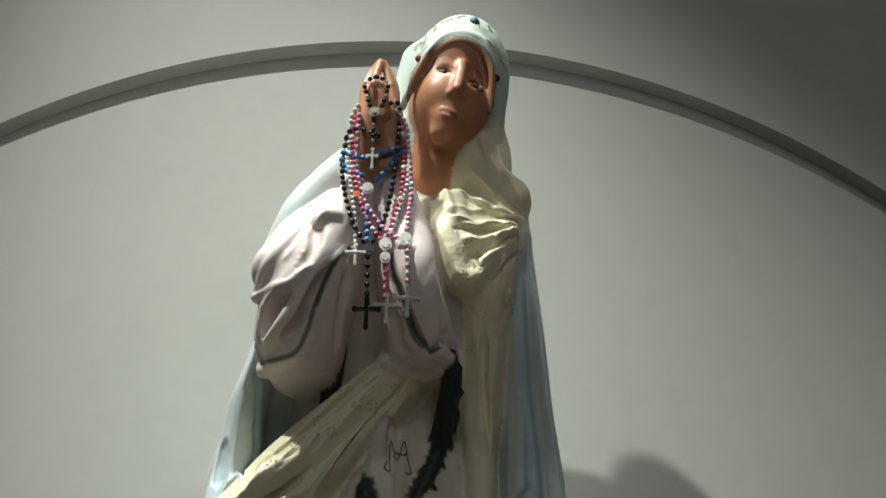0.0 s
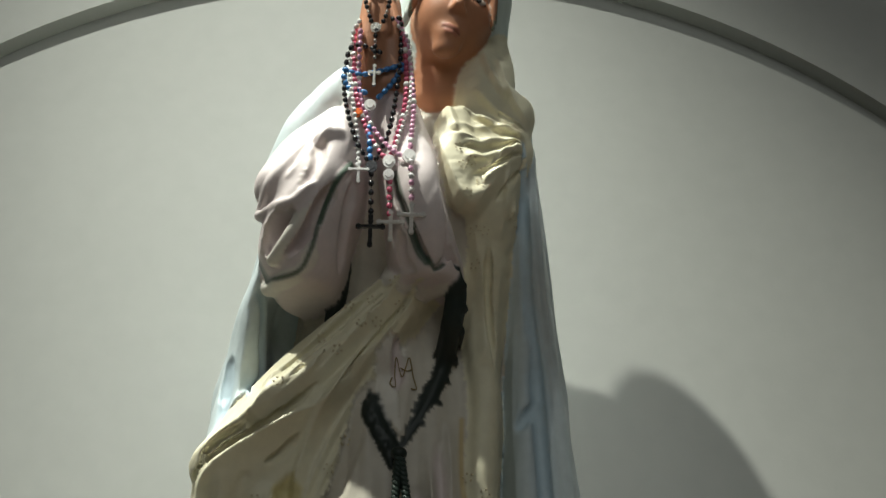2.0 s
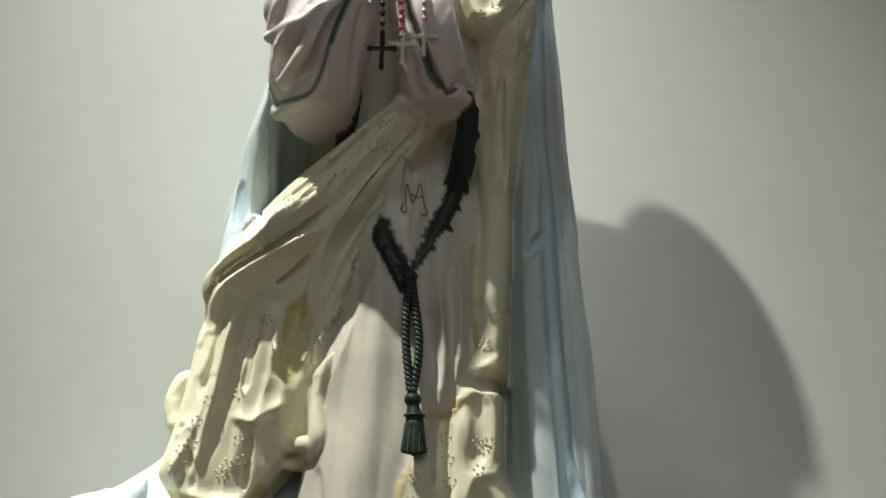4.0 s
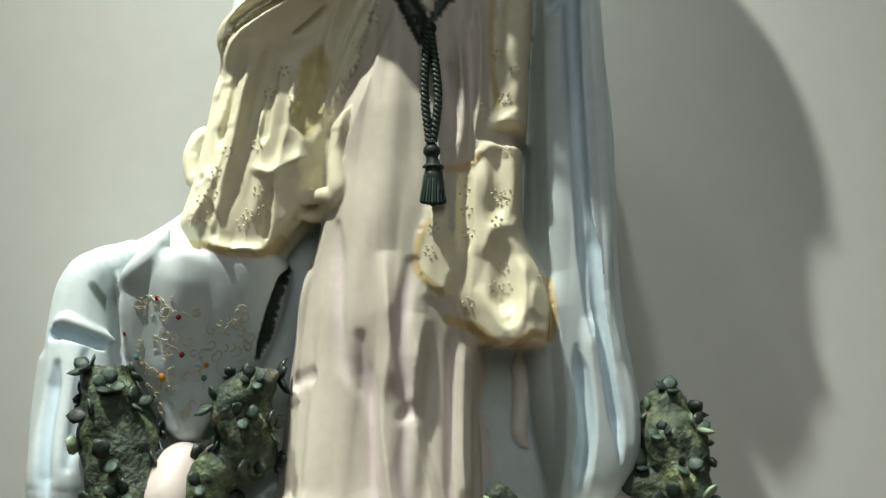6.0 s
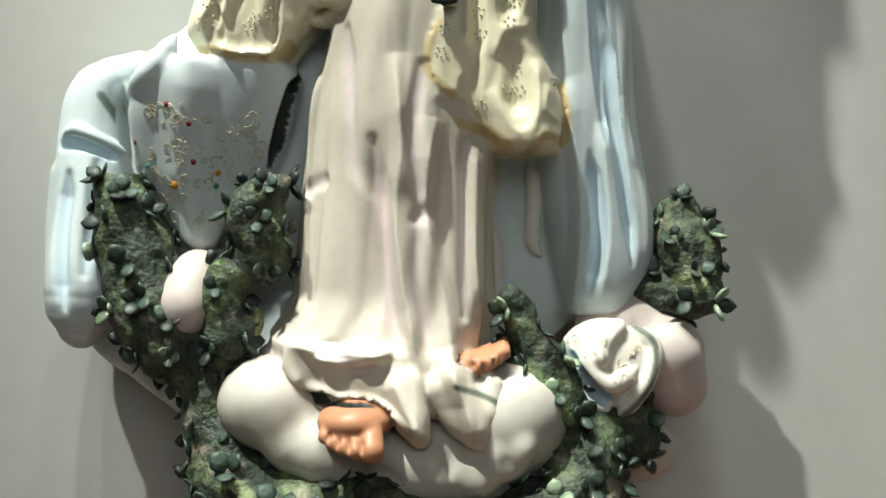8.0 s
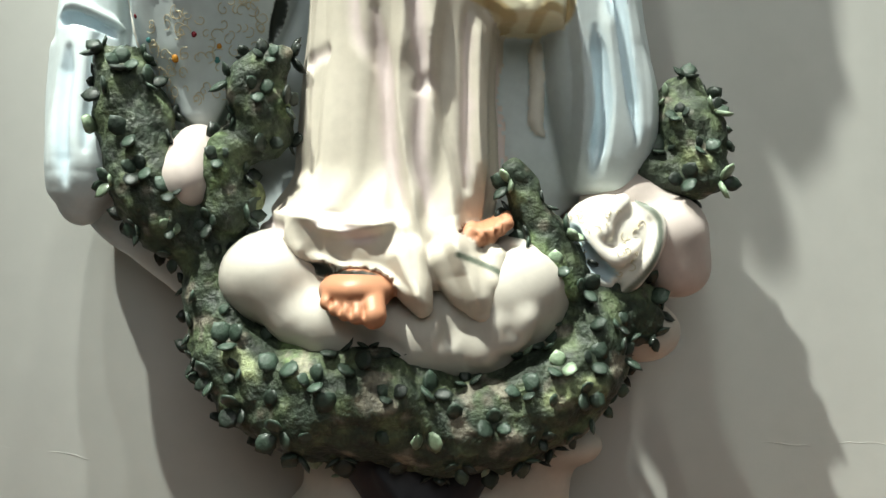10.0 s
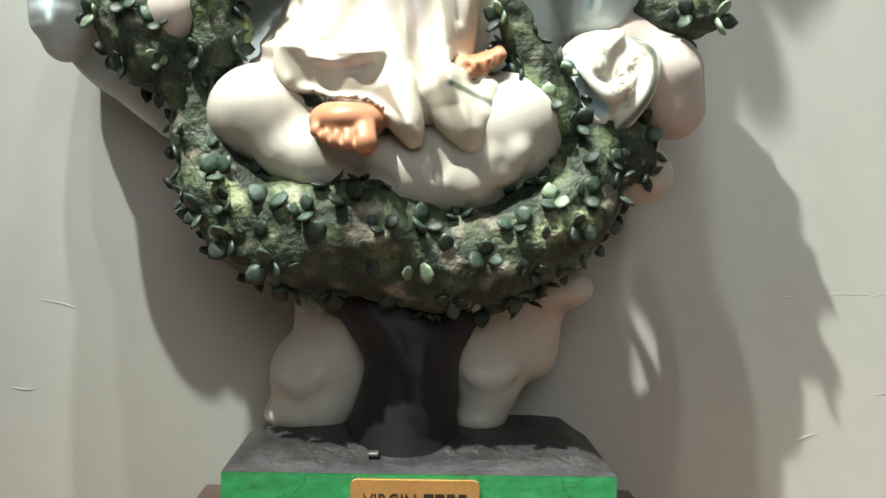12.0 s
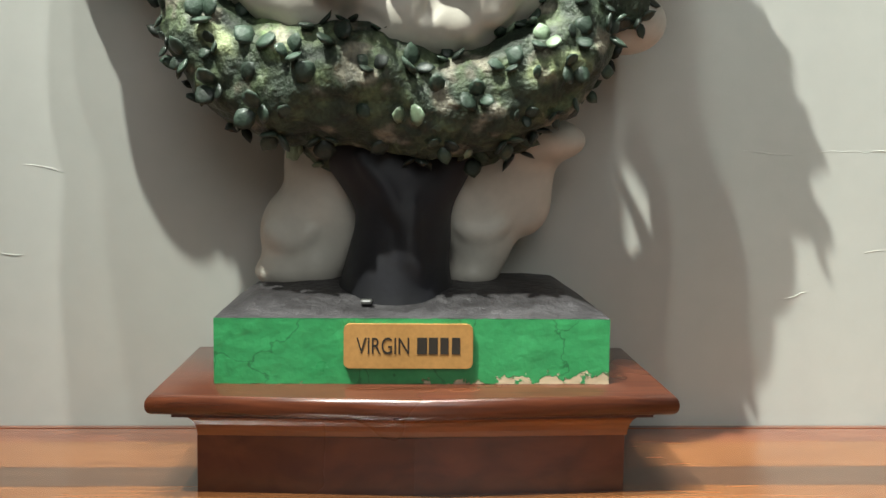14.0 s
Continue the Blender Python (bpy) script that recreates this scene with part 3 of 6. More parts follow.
# mantle, side panels
add([(0.730, 0.201, 1.480, 0.034, 0.060), (0.788, 0.213, 1.480, 0.063, 0.070), (0.867, 0.205, 1.480, 0.074, 0.070), (0.976, 0.183, 1.475, 0.061, 0.070), (1.102, 0.181, 1.475, 0.061, 0.070), (1.254, 0.181, 1.475, 0.056, 0.070), (1.417, 0.178, 1.475, 0.048, 0.070), (1.482, 0.173, 1.475, 0.042, 0.070), (1.570, 0.172, 1.475, 0.037, 0.070), (1.659, 0.174, 1.475, 0.028, 0.070), (1.861, 0.172, 1.475, 0.019, 0.060)], CLOAK, power=2.5)
add([(1.319, -0.256, 1.470, 0.037, 0.070), (1.391, -0.250, 1.460, 0.030, 0.080), (1.461, -0.235, 1.460, 0.035, 0.080), (1.558, -0.234, 1.460, 0.023, 0.080), (1.648, -0.213, 1.475, 0.025, 0.065), (1.761, -0.212, 1.500, 0.028, 0.060), (1.903, -0.175, 1.510, 0.026, 0.050)], CLOAK, power=2.5)
# veil on the breast and down the side
add([(1.213, 0.087, 1.455, 0.033, 0.105), (1.312, 0.093, 1.455, 0.028, 0.105), (1.421, 0.100, 1.455, 0.029, 0.100), (1.473, 0.095, 1.455, 0.027, 0.105), (1.555, 0.100, 1.475, 0.038, 0.090), (1.682, 0.113, 1.475, 0.039, 0.090), (1.745, 0.105, 1.450, 0.054, 0.095), (1.826, 0.116, 1.450, 0.070, 0.095), (1.922, 0.124, 1.460, 0.064, 0.075)], VEIL, power=2.6, cap=0.006)
add([(0.939, 0.105, 1.450, 0.039, 0.105), (0.973, 0.086, 1.450, 0.069, 0.105), (1.022, 0.066, 1.450, 0.081, 0.105), (1.078, 0.051, 1.450, 0.064, 0.105), (1.139, 0.066, 1.450, 0.049, 0.105), (1.187, 0.081, 1.450, 0.033, 0.100)], VEIL, power=3, cap=0.006)
add([(0.999, 0.009, 1.440, 0.015, 0.095), (1.034, 0.003, 1.440, 0.023, 0.097), (1.069, 0.003, 1.440, 0.019, 0.097), (1.103, 0.007, 1.440, 0.011, 0.095)], VEIL, power=3, cap=0.006)
chain([(0.060, 1.385, 1.873, 0.03), (0.066, 1.375, 1.799, 0.036), (0.076, 1.370, 1.736, 0.026)], VEIL, 0.01)
chain([(0.104, 1.385, 1.858, 0.028), (0.119, 1.385, 1.786, 0.026), (0.137, 1.390, 1.720, 0.014)], VEIL, 0.008)
# veil swept over the arm and hanging
add([(1.045, -0.246, 1.430, 0.032, 0.060), (1.055, -0.259, 1.430, 0.064, 0.064), (1.072, -0.253, 1.430, 0.079, 0.068), (1.090, -0.246, 1.430, 0.081, 0.070), (1.137, -0.223, 1.430, 0.088, 0.075), (1.203, -0.214, 1.430, 0.087, 0.080), (1.269, -0.202, 1.430, 0.090, 0.080), (1.331, -0.176, 1.430, 0.098, 0.080), (1.402, -0.132, 1.440, 0.081, 0.090)], VEIL, power=2.4, cap=0.006, folds=6, deep=0.003, phase=1.0, grow=0.3)
# veil across the waist, towards the arm
chain([(0.029, 1.395, 1.624, 0.035), (-0.064, 1.375, 1.512, 0.05), (-0.150, 1.370, 1.419, 0.055), (-0.235, 1.380, 1.320, 0.05)], VEIL, 0.02)
# ornate end of the mantle spread to the side
add([(0.806, -0.311, 1.500, 0.018, 0.064), (0.863, -0.307, 1.485, 0.064, 0.066), (0.927, -0.304, 1.470, 0.097, 0.070), (0.995, -0.297, 1.450, 0.111, 0.076), (1.046, -0.280, 1.440, 0.097, 0.078)], CLOAK, power=3)
chain([(-0.404, 1.475, 1.051, 0.022), (-0.455, 1.475, 1.017, 0.036), (-0.465, 1.470, 0.952, 0.04), (-0.458, 1.460, 0.862, 0.045), (-0.457, 1.450, 0.759, 0.05), (-0.463, 1.450, 0.711, 0.03)], CLOAK, 0.012)
chain([(-0.494, 1.460, 0.905, 0.018), (-0.495, 1.460, 0.824, 0.02), (-0.486, 1.450, 0.730, 0.02)], CLOAK, 0.008)
fold([(-0.489, 0.937), (-0.473, 0.944), (-0.447, 0.938), (-0.422, 0.929)], 0.011, 0.016, BLUE, 0.004, cut=True)
fold([(-0.484, 0.956), (-0.470, 0.960), (-0.441, 0.948), (-0.419, 0.938)], 0.008, 0.007, CLOAK, 0.004)
fold([(-0.475, 0.902), (-0.477, 0.817), (-0.469, 0.733)], 0.009, 0.01, BLUE, 0.008, cut=True)
fold([(-0.439, 0.918), (-0.440, 0.832), (-0.444, 0.776)], 0.008, 0.006, BLUE, 0.01, cut=True)
fold([(-0.414, 1.005), (-0.380, 1.013), (-0.353, 1.042), (-0.337, 1.072)], 0.013, 0.014, CLOAK)
fold([(-0.412, 1.026), (-0.391, 1.022), (-0.371, 1.042)], 0.01, 0.01, BLUE, cut=True)
fold([(-0.418, 1.035), (-0.410, 0.978), (-0.387, 0.888), (-0.350, 0.837), (-0.300, 0.802), (-0.267, 0.846)], 0.006, 0.005, PALE, 0.004)
# slit beside the gown, its deep shade put in as near-black paint
fold([(-0.186, 1.035), (-0.202, 0.978), (-0.220, 0.917)], 0.01, 0.012, BELT_AND_SHADE, 0.004, cut=True)
fold([(-0.310, 1.033), (-0.321, 0.968), (-0.324, 0.890)], 0.03, 0.006, CLOAK, 0.02)
# sleeves: open lobes with a hollow mouth
add([(1.556, -0.150, 1.360, 0.035, 0.066), (1.575, -0.152, 1.365, 0.054, 0.078), (1.606, -0.158, 1.370, 0.064, 0.088), (1.645, -0.159, 1.375, 0.069, 0.093), (1.703, -0.147, 1.380, 0.070, 0.093), (1.776, -0.123, 1.385, 0.055, 0.088), (1.833, -0.102, 1.380, 0.037, 0.070), (1.884, -0.089, 1.370, 0.021, 0.055)], SLEEVE, cap=0.012)
add([(1.569, 0.025, 1.360, 0.044, 0.066), (1.591, 0.021, 1.370, 0.056, 0.082), (1.635, 0.014, 1.375, 0.053, 0.086), (1.720, -0.001, 1.380, 0.045, 0.085), (1.816, -0.017, 1.385, 0.047, 0.070), (1.889, -0.035, 1.370, 0.036, 0.050)], SLEEVE, cap=0.012)
chain([(-0.122, 1.400, 1.874, 0.034), (-0.160, 1.375, 1.801, 0.047), (-0.192, 1.360, 1.736, 0.045)], SLEEVE, 0.02)
ball((-0.190, 1.285, 1.640), (0.03, 0.05, 0.03), ROSE, 0.004, turn=(0, 28, 0), cut=True)
ball((-0.205, 1.285, 1.621), (0.016, 0.045, 0.028), ROSE, 0.004, turn=(0, -12, 0), cut=True)
chain([(-0.192, 1.300, 1.588, 0.01), (-0.166, 1.298, 1.620, 0.018), (-0.144, 1.302, 1.672, 0.017), (-0.124, 1.310, 1.726, 0.008)], PALE, 0.004)
fold([(-0.116, 1.709), (-0.133, 1.672), (-0.149, 1.622), (-0.170, 1.592)], 0.011, 0.02, ROSE, 0.005, cut=True)
fold([(-0.216, 1.599), (-0.198, 1.572), (-0.171, 1.566), (-0.149, 1.575), (-0.138, 1.611)], 0.012, 0.004, PALE, 0.004)
fold([(-0.092, 1.755), (-0.116, 1.707), (-0.129, 1.661), (-0.137, 1.614)], 0.006, 0.005, SLEEVE, 0.003)
fold([(-0.166, 1.789), (-0.195, 1.744), (-0.215, 1.711), (-0.223, 1.683), (-0.201, 1.681), (-0.169, 1.675), (-0.148, 1.708)], 0.009, 0.006, SLEEVE, 0.006)
fold([(-0.142, 1.798), (-0.142, 1.749), (-0.160, 1.701)], 0.01, 0.008, ROSE, 0.008, cut=True)
fold([(-0.110, 1.804), (-0.130, 1.798), (-0.145, 1.796)], 0.012, 0.008, SLEEVE, 0.005)
fold([(-0.092, 1.719), (-0.099, 1.654), (-0.104, 1.592)], 0.009, 0.012, SLEEVE, 0.008, cut=True)
# second sleeve: a flat pink flap over a cream cuff
fold([(-0.004, 1.819), (0.008, 1.750), (0.018, 1.685), (0.025, 1.623), (0.028, 1.598)], 0.024, 0.006, SLEEVE, 0.006)
fold([(-0.031, 1.730), (-0.019, 1.684), (-0.000, 1.631), (0.017, 1.590)], 0.007, 0.014, ROSE, 0.003, cut=True)
fold([(0.033, 1.751), (0.041, 1.686), (0.046, 1.623), (0.039, 1.587), (0.028, 1.578)], 0.007, 0.014, ROSE, 0.003, cut=True)
fold([(-0.040, 1.621), (-0.034, 1.587), (-0.009, 1.570), (0.033, 1.568), (0.073, 1.574)], 0.011, 0.006, PALE, 0.008)
fold([(0.052, 1.622), (0.056, 1.598), (0.075, 1.594)], 0.008, 0.008, ROSE, 0.004, cut=True)
fold([(-0.022, 1.639), (-0.017, 1.596), (-0.001, 1.577)], 0.008, 0.005, ROSE, 0.006, cut=True)
# dark girdle edges under the arms; first rod paints in the sleeve's shade
chain([(-0.105, 1.395, 1.631, 0.014), (-0.108, 1.390, 1.583, 0.014), (-0.113, 1.385, 1.537, 0.012)], BELT_AND_SHADE, 0.003)
fold([(0.059, 1.595), (0.058, 1.543), (0.046, 1.484), (0.024, 1.427), (0.002, 1.396)], 0.015, 0.003, BELT_AND_SHADE, 0.003)
fold([(0.058, 1.543), (0.051, 1.493), (0.027, 1.420), (-0.014, 1.341)], 0.011, 0.004, BELT_AND_SHADE, 0.003)
fold([(-0.056, 1.423), (-0.039, 1.380), (-0.016, 1.338)], 0.008, 0.006, BELT_AND_SHADE, 0.004)
for i, w in enumerate((0.3, 1.0, 0.5, 0.8, 0.2, 0.9, 0.4)):
    a, b = (0.065, 1.573), (0.005, 1.366)
    t = i / 6.5
    x, z = a[0] + (b[0] - a[0]) * t + 0.018 * math.sin(t * math.pi), a[1] + (b[1] - a[1]) * t
    fold([(x, z), (x + 0.003 + 0.005 * w, z - 0.008)], 0.006, 0.0015, BELT_AND_SHADE, 0.002)
for i in range(9):
    a, b = (-0.057, 1.415), (-0.020, 1.341)
    t = i / 8
    x, z = a[0] + (b[0] - a[0]) * t, a[1] + (b[1] - a[1]) * t
    fold([(x, z), (x - 0.004, z - 0.02), (x - 0.001, z - 0.035 + 0.01 * t)], 0.0045, 0.005, BELT_AND_SHADE, 0.003)
# heart-shaped front panel
fold([(-0.040, 1.496), (-0.036, 1.440), (-0.017, 1.369)], 0.03, 0.012, PALE, 0.012, 0.006)
fold([(-0.003, 1.502), (-0.006, 1.441), (-0.013, 1.369)], 0.028, 0.012, DRESS, 0.012, 0.006)
fold([(-0.021, 1.494), (-0.018, 1.430)], 0.008, 0.006, ROSE, 0.006, cut=True)
# gown
fold([(-0.069, 1.283), (-0.073, 1.171), (-0.062, 1.051), (-0.051, 0.909)], 0.07, 0.014, DRESS, 0.03)
for pts, r, out in (
    ([(-0.159, 1.054), (-0.174, 0.958), (-0.178, 0.835), (-0.179, 0.728)], 0.02, 0.012),
    ([(-0.062, 1.043), (-0.053, 0.940), (-0.058, 0.838), (-0.038, 0.717), (-0.020, 0.631), (-0.023, 0.584)], 0.022, 0.018),
    ([(-0.013, 0.968), (-0.021, 0.852), (0.001, 0.758), (0.013, 0.678), (0.020, 0.625)], 0.02, 0.014),
    ([(0.041, 0.948), (0.039, 0.826), (0.047, 0.732)], 0.018, 0.014),
    ([(0.024, 1.317), (0.033, 1.234), (0.027, 1.160)], 0.012, 0.01),
    ([(0.049, 1.388), (0.054, 1.288), (0.048, 1.197)], 0.012, 0.01),
    ([(-0.235, 0.707), (-0.179, 0.692), (-0.120, 0.685), (-0.060, 0.682)], 0.016, 0.012),
    ([(-0.172, 0.698), (-0.139, 0.676), (-0.093, 0.677), (-0.054, 0.691)], 0.014, 0.012),
    ([(-0.054, 0.700), (-0.039, 0.642), (-0.022, 0.586)], 0.02, 0.014),
    ([(-0.001, 0.689), (0.026, 0.630), (0.044, 0.581)], 0.022, 0.014),
    ([(-0.164, 0.646), (-0.118, 0.633), (-0.076, 0.628), (-0.039, 0.596)], 0.014, 0.012),
    ([(-0.224, 0.691), (-0.204, 0.665), (-0.165, 0.639)], 0.02, 0.012),
    ([(-0.060, 0.661), (-0.029, 0.596), (-0.013, 0.593)], 0.014, 0.01),
):
    PLEATS.append((pts, r * 2.0, out * 0.9, (DRESS, ROSE, PALE), 1 if len(PLEATS) % 2 else -1))
for pts, r, out in (
    ([(-0.124, 1.077), (-0.116, 0.939), (-0.089, 0.878)], 0.012, 0.01),
    ([(-0.087, 0.940), (-0.073, 0.844), (-0.066, 0.770), (-0.051, 0.690)], 0.012, 0.012),
    ([(-0.029, 1.031), (-0.038, 0.948), (-0.029, 0.859), (-0.031, 0.770), (-0.013, 0.690)], 0.012, 0.012),
    ([(0.023, 0.942), (0.025, 0.839), (0.027, 0.731)], 0.011, 0.018),
    ([(0.065, 0.922), (0.071, 0.840), (0.073, 0.745)], 0.016, 0.02),
    ([(0.010, 1.286), (0.023, 1.197)], 0.01, 0.012),
    ([(0.037, 1.349), (0.042, 1.234)], 0.009, 0.012),
    ([(-0.156, 0.682), (-0.133, 0.689), (-0.106, 0.670), (-0.080, 0.671)], 0.01, 0.01),
    ([(-0.225, 0.701), (-0.211, 0.684), (-0.191, 0.675)], 0.01, 0.012),
    ([(-0.014, 0.662), (0.007, 0.623), (0.014, 0.584)], 0.012, 0.014),
    ([(-0.034, 0.845), (-0.021, 0.855), (-0.010, 0.845)], 0.008, 0.008),
    ([(-0.174, 0.883), (-0.154, 0.894), (-0.144, 0.891)], 0.008, 0.007),
):
    fold(pts, r * 0.6, out * (0.6 if len(pts) > 3 else 0.3), ROSE, 0.012, cut=True, ends=0.3)
# mantle panels
for pts, r, out in (
    ([(0.147, 1.578), (0.141, 1.415), (0.145, 1.215), (0.151, 1.028)], 0.022, 0.012),
    ([(0.203, 1.580), (0.219, 1.336), (0.233, 1.103), (0.247, 0.923)], 0.022, 0.012),
    ([(0.185, 1.856), (0.191, 1.665), (0.200, 1.486)], 0.014, 0.01),
    ([(0.150, 1.033), (0.173, 0.867), (0.167, 0.731)], 0.022, 0.014),
    ([(0.228, 1.014), (0.262, 0.869), (0.259, 0.789)], 0.03, 0.006),
    ([(0.199, 0.977), (0.211, 0.846), (0.201, 0.745)], 0.018, 0.01),
    ([(-0.189, 1.863), (-0.215, 1.680), (-0.238, 1.501), (-0.250, 1.404)], 0.02, 0.01),
    ([(-0.226, 1.549), (-0.232, 1.457), (-0.238, 1.376)], 0.014, 0.01),
):
    PLEATS.append((pts, r * 1.9, out * 0.9, (CLOAK, BLUE), 1))
for pts, r, out in (
    ([(0.166, 1.845), (0.167, 1.664), (0.172, 1.485)], 0.01, 0.01),
    ([(0.175, 1.561), (0.177, 1.416), (0.186, 1.216), (0.205, 0.957)], 0.016, 0.016),
    ([(0.177, 1.433), (0.162, 1.412), (0.146, 1.389)], 0.012, 0.01),
    ([(0.202, 1.125), (0.221, 0.941), (0.243, 0.796)], 0.012, 0.014),
    ([(0.185, 0.940), (0.197, 0.846), (0.186, 0.759)], 0.012, 0.012),
    ([(-0.249, 1.473), (-0.252, 1.424), (-0.261, 1.359)], 0.011, 0.007),
    ([(-0.251, 1.480), (-0.254, 1.412)], 0.01, 0.006),
    ([(-0.219, 1.588), (-0.214, 1.469), (-0.212, 1.405)], 0.012, 0.02),
):
    fold(pts, r * 0.7, out, BLUE, 0.005, cut=True, ends=0.1)
# veil: gathered folds on the breast
for pts, r, out in (
    ([(0.060, 1.905), (0.113, 1.866), (0.175, 1.850)], 0.012, 0.01), ([(0.087, 1.930), (0.131, 1.886), (0.179, 1.858)], 0.012, 0.01),
    ([(0.127, 2.005), (0.146, 1.926), (0.183, 1.873)], 0.014, 0.012), ([(0.047, 1.829), (0.112, 1.824), (0.169, 1.833)], 0.013, 0.011),
    ([(0.073, 1.784), (0.124, 1.801), (0.171, 1.826)], 0.012, 0.011), ([(0.098, 1.745), (0.137, 1.786), (0.173, 1.820)], 0.011, 0.01),
    ([(0.148, 1.689), (0.155, 1.757), (0.174, 1.816)], 0.01, 0.009), ([(0.020, 1.875), (0.047, 1.773), (0.081, 1.709), (0.113, 1.747), (0.133, 1.776)], 0.016, 0.016),
    ([(0.126, 1.669), (0.140, 1.727), (0.158, 1.777)], 0.01, 0.008), ([(0.042, 1.911), (0.051, 1.879), (0.061, 1.837)], 0.014, 0.01),
    ([(0.106, 2.016), (0.117, 1.959), (0.142, 1.915)], 0.014, 0.012), ([(0.089, 1.687), (0.101, 1.587), (0.100, 1.461)], 0.018, 0.008),
    ([(0.130, 1.651), (0.120, 1.544), (0.122, 1.414)], 0.014, 0.008),
    # over the waist
    ([(-0.003, 1.588), (-0.064, 1.527), (-0.121, 1.460), (-0.183, 1.396)], 0.012, 0.012), ([(0.017, 1.580), (-0.032, 1.503), (-0.082, 1.445), (-0.131, 1.390)], 0.012, 0.012),
    ([(-0.028, 1.601), (-0.088, 1.539), (-0.152, 1.455), (-0.201, 1.415)], 0.012, 0.01), ([(0.006, 1.545), (-0.038, 1.470), (-0.080, 1.399)], 0.01, 0.009),
    ([(-0.055, 1.531), (-0.119, 1.447), (-0.190, 1.385), (-0.260, 1.336), (-0.289, 1.286)], 0.014, 0.014), ([(-0.091, 1.489), (-0.163, 1.422), (-0.233, 1.360), (-0.285, 1.320), (-0.301, 1.248)], 0.014, 0.014),
    ([(-0.046, 1.498), (-0.103, 1.408), (-0.160, 1.370), (-0.238, 1.321), (-0.278, 1.278)], 0.013, 0.012), ([(-0.052, 1.431), (-0.086, 1.359), (-0.120, 1.281), (-0.138, 1.213)], 0.013, 0.012),
    ([(-0.065, 1.383), (-0.099, 1.312), (-0.129, 1.236)], 0.009, 0.009), ([(-0.082, 1.438), (-0.124, 1.373), (-0.143, 1.319), (-0.151, 1.265)], 0.013, 0.012),
    ([(-0.178, 1.435), (-0.194, 1.395), (-0.211, 1.367)], 0.014, 0.014),
    # hanging from the arm
    ([(-0.235, 1.307), (-0.248, 1.231), (-0.280, 1.129), (-0.316, 1.064)], 0.0220, 0.0108), ([(-0.188, 1.300), (-0.215, 1.210), (-0.225, 1.081)], 0.0154, 0.0060),
    ([(-0.273, 1.275), (-0.288, 1.201), (-0.307, 1.121), (-0.323, 1.065)], 0.0143, 0.0060), ([(-0.151, 1.279), (-0.166, 1.211), (-0.176, 1.139)], 0.0154, 0.0060),
    ([(-0.326, 1.064), (-0.288, 1.055), (-0.253, 1.046), (-0.212, 1.048), (-0.193, 1.068), (-0.182, 1.088), (-0.170, 1.061)], 0.0099, 0.0072), ([(-0.233, 1.152), (-0.211, 1.141), (-0.184, 1.156), (-0.160, 1.168)], 0.0121, 0.0084),
    ([(-0.264, 1.257), (-0.279, 1.264), (-0.285, 1.245)], 0.0088, 0.0060),
    
    ([(-0.302, 1.150), (-0.287, 1.136), (-0.307, 1.128)], 0.0088, 0.0060),
    # side end
    ([(0.013, 1.153), (0.037, 1.158), (0.054, 1.176), (0.075, 1.188), (0.113, 1.232)], 0.0121, 0.0044), ([(0.060, 1.223), (0.068, 1.198), (0.082, 1.217), (0.109, 1.236)], 0.0121, 0.0044),
    ([(-0.008, 1.085), (-0.017, 1.067), (-0.020, 1.025), (0.009, 0.997), (0.016, 1.019), (0.036, 1.041)], 0.0097, 0.0037), ([(0.017, 0.967), (0.051, 0.958), (0.093, 0.928), (0.120, 0.953), (0.147, 0.954), (0.152, 0.981), (0.147, 1.023), (0.112, 1.054)], 0.0097, 0.0037),
    ([(0.020, 1.146), (0.025, 1.055)], 0.0145, 0.0052), ([(0.047, 1.162), (0.048, 1.048), (0.043, 0.972)], 0.0169, 0.0044),
    ([(0.057, 1.041), (0.070, 1.077), (0.097, 1.085), (0.114, 1.121)], 0.0121, 0.0052), ([(0.057, 1.007), (0.072, 0.972), (0.089, 0.952), (0.109, 0.973), (0.115, 1.050)], 0.0145, 0.0052),
    ([(0.108, 1.046), (0.113, 0.987), (0.103, 0.946)], 0.0121, 0.0044), ([(0.126, 1.015), (0.123, 0.981), (0.144, 0.971)], 0.0109, 0.0044),
):
    PLEATS.append((pts, r * 2.0, out * 0.95, (VEIL, OCHRE), 1 if len(PLEATS) % 3 else -1))
for pts, r, out in (
    ([(-0.310, 1.241), (-0.328, 1.228), (-0.340, 1.195), (-0.333, 1.166), (-0.318, 1.152)], 0.0132, 0.0084),
    ([(-0.179, 1.111), (-0.170, 1.100), (-0.149, 1.101), (-0.124, 1.118), (-0.126, 1.166), (-0.122, 1.202), (-0.110, 1.232)], 0.0121, 0.0096),
    ([(-0.174, 1.114), (-0.150, 1.119), (-0.126, 1.118)], 0.0099, 0.0084),
    ([(-0.181, 1.229), (-0.163, 1.230), (-0.149, 1.227)], 0.0143, 0.0084),
):
    fold(pts, r, out * 1.5, VEIL, 0.003, ends=0.2)
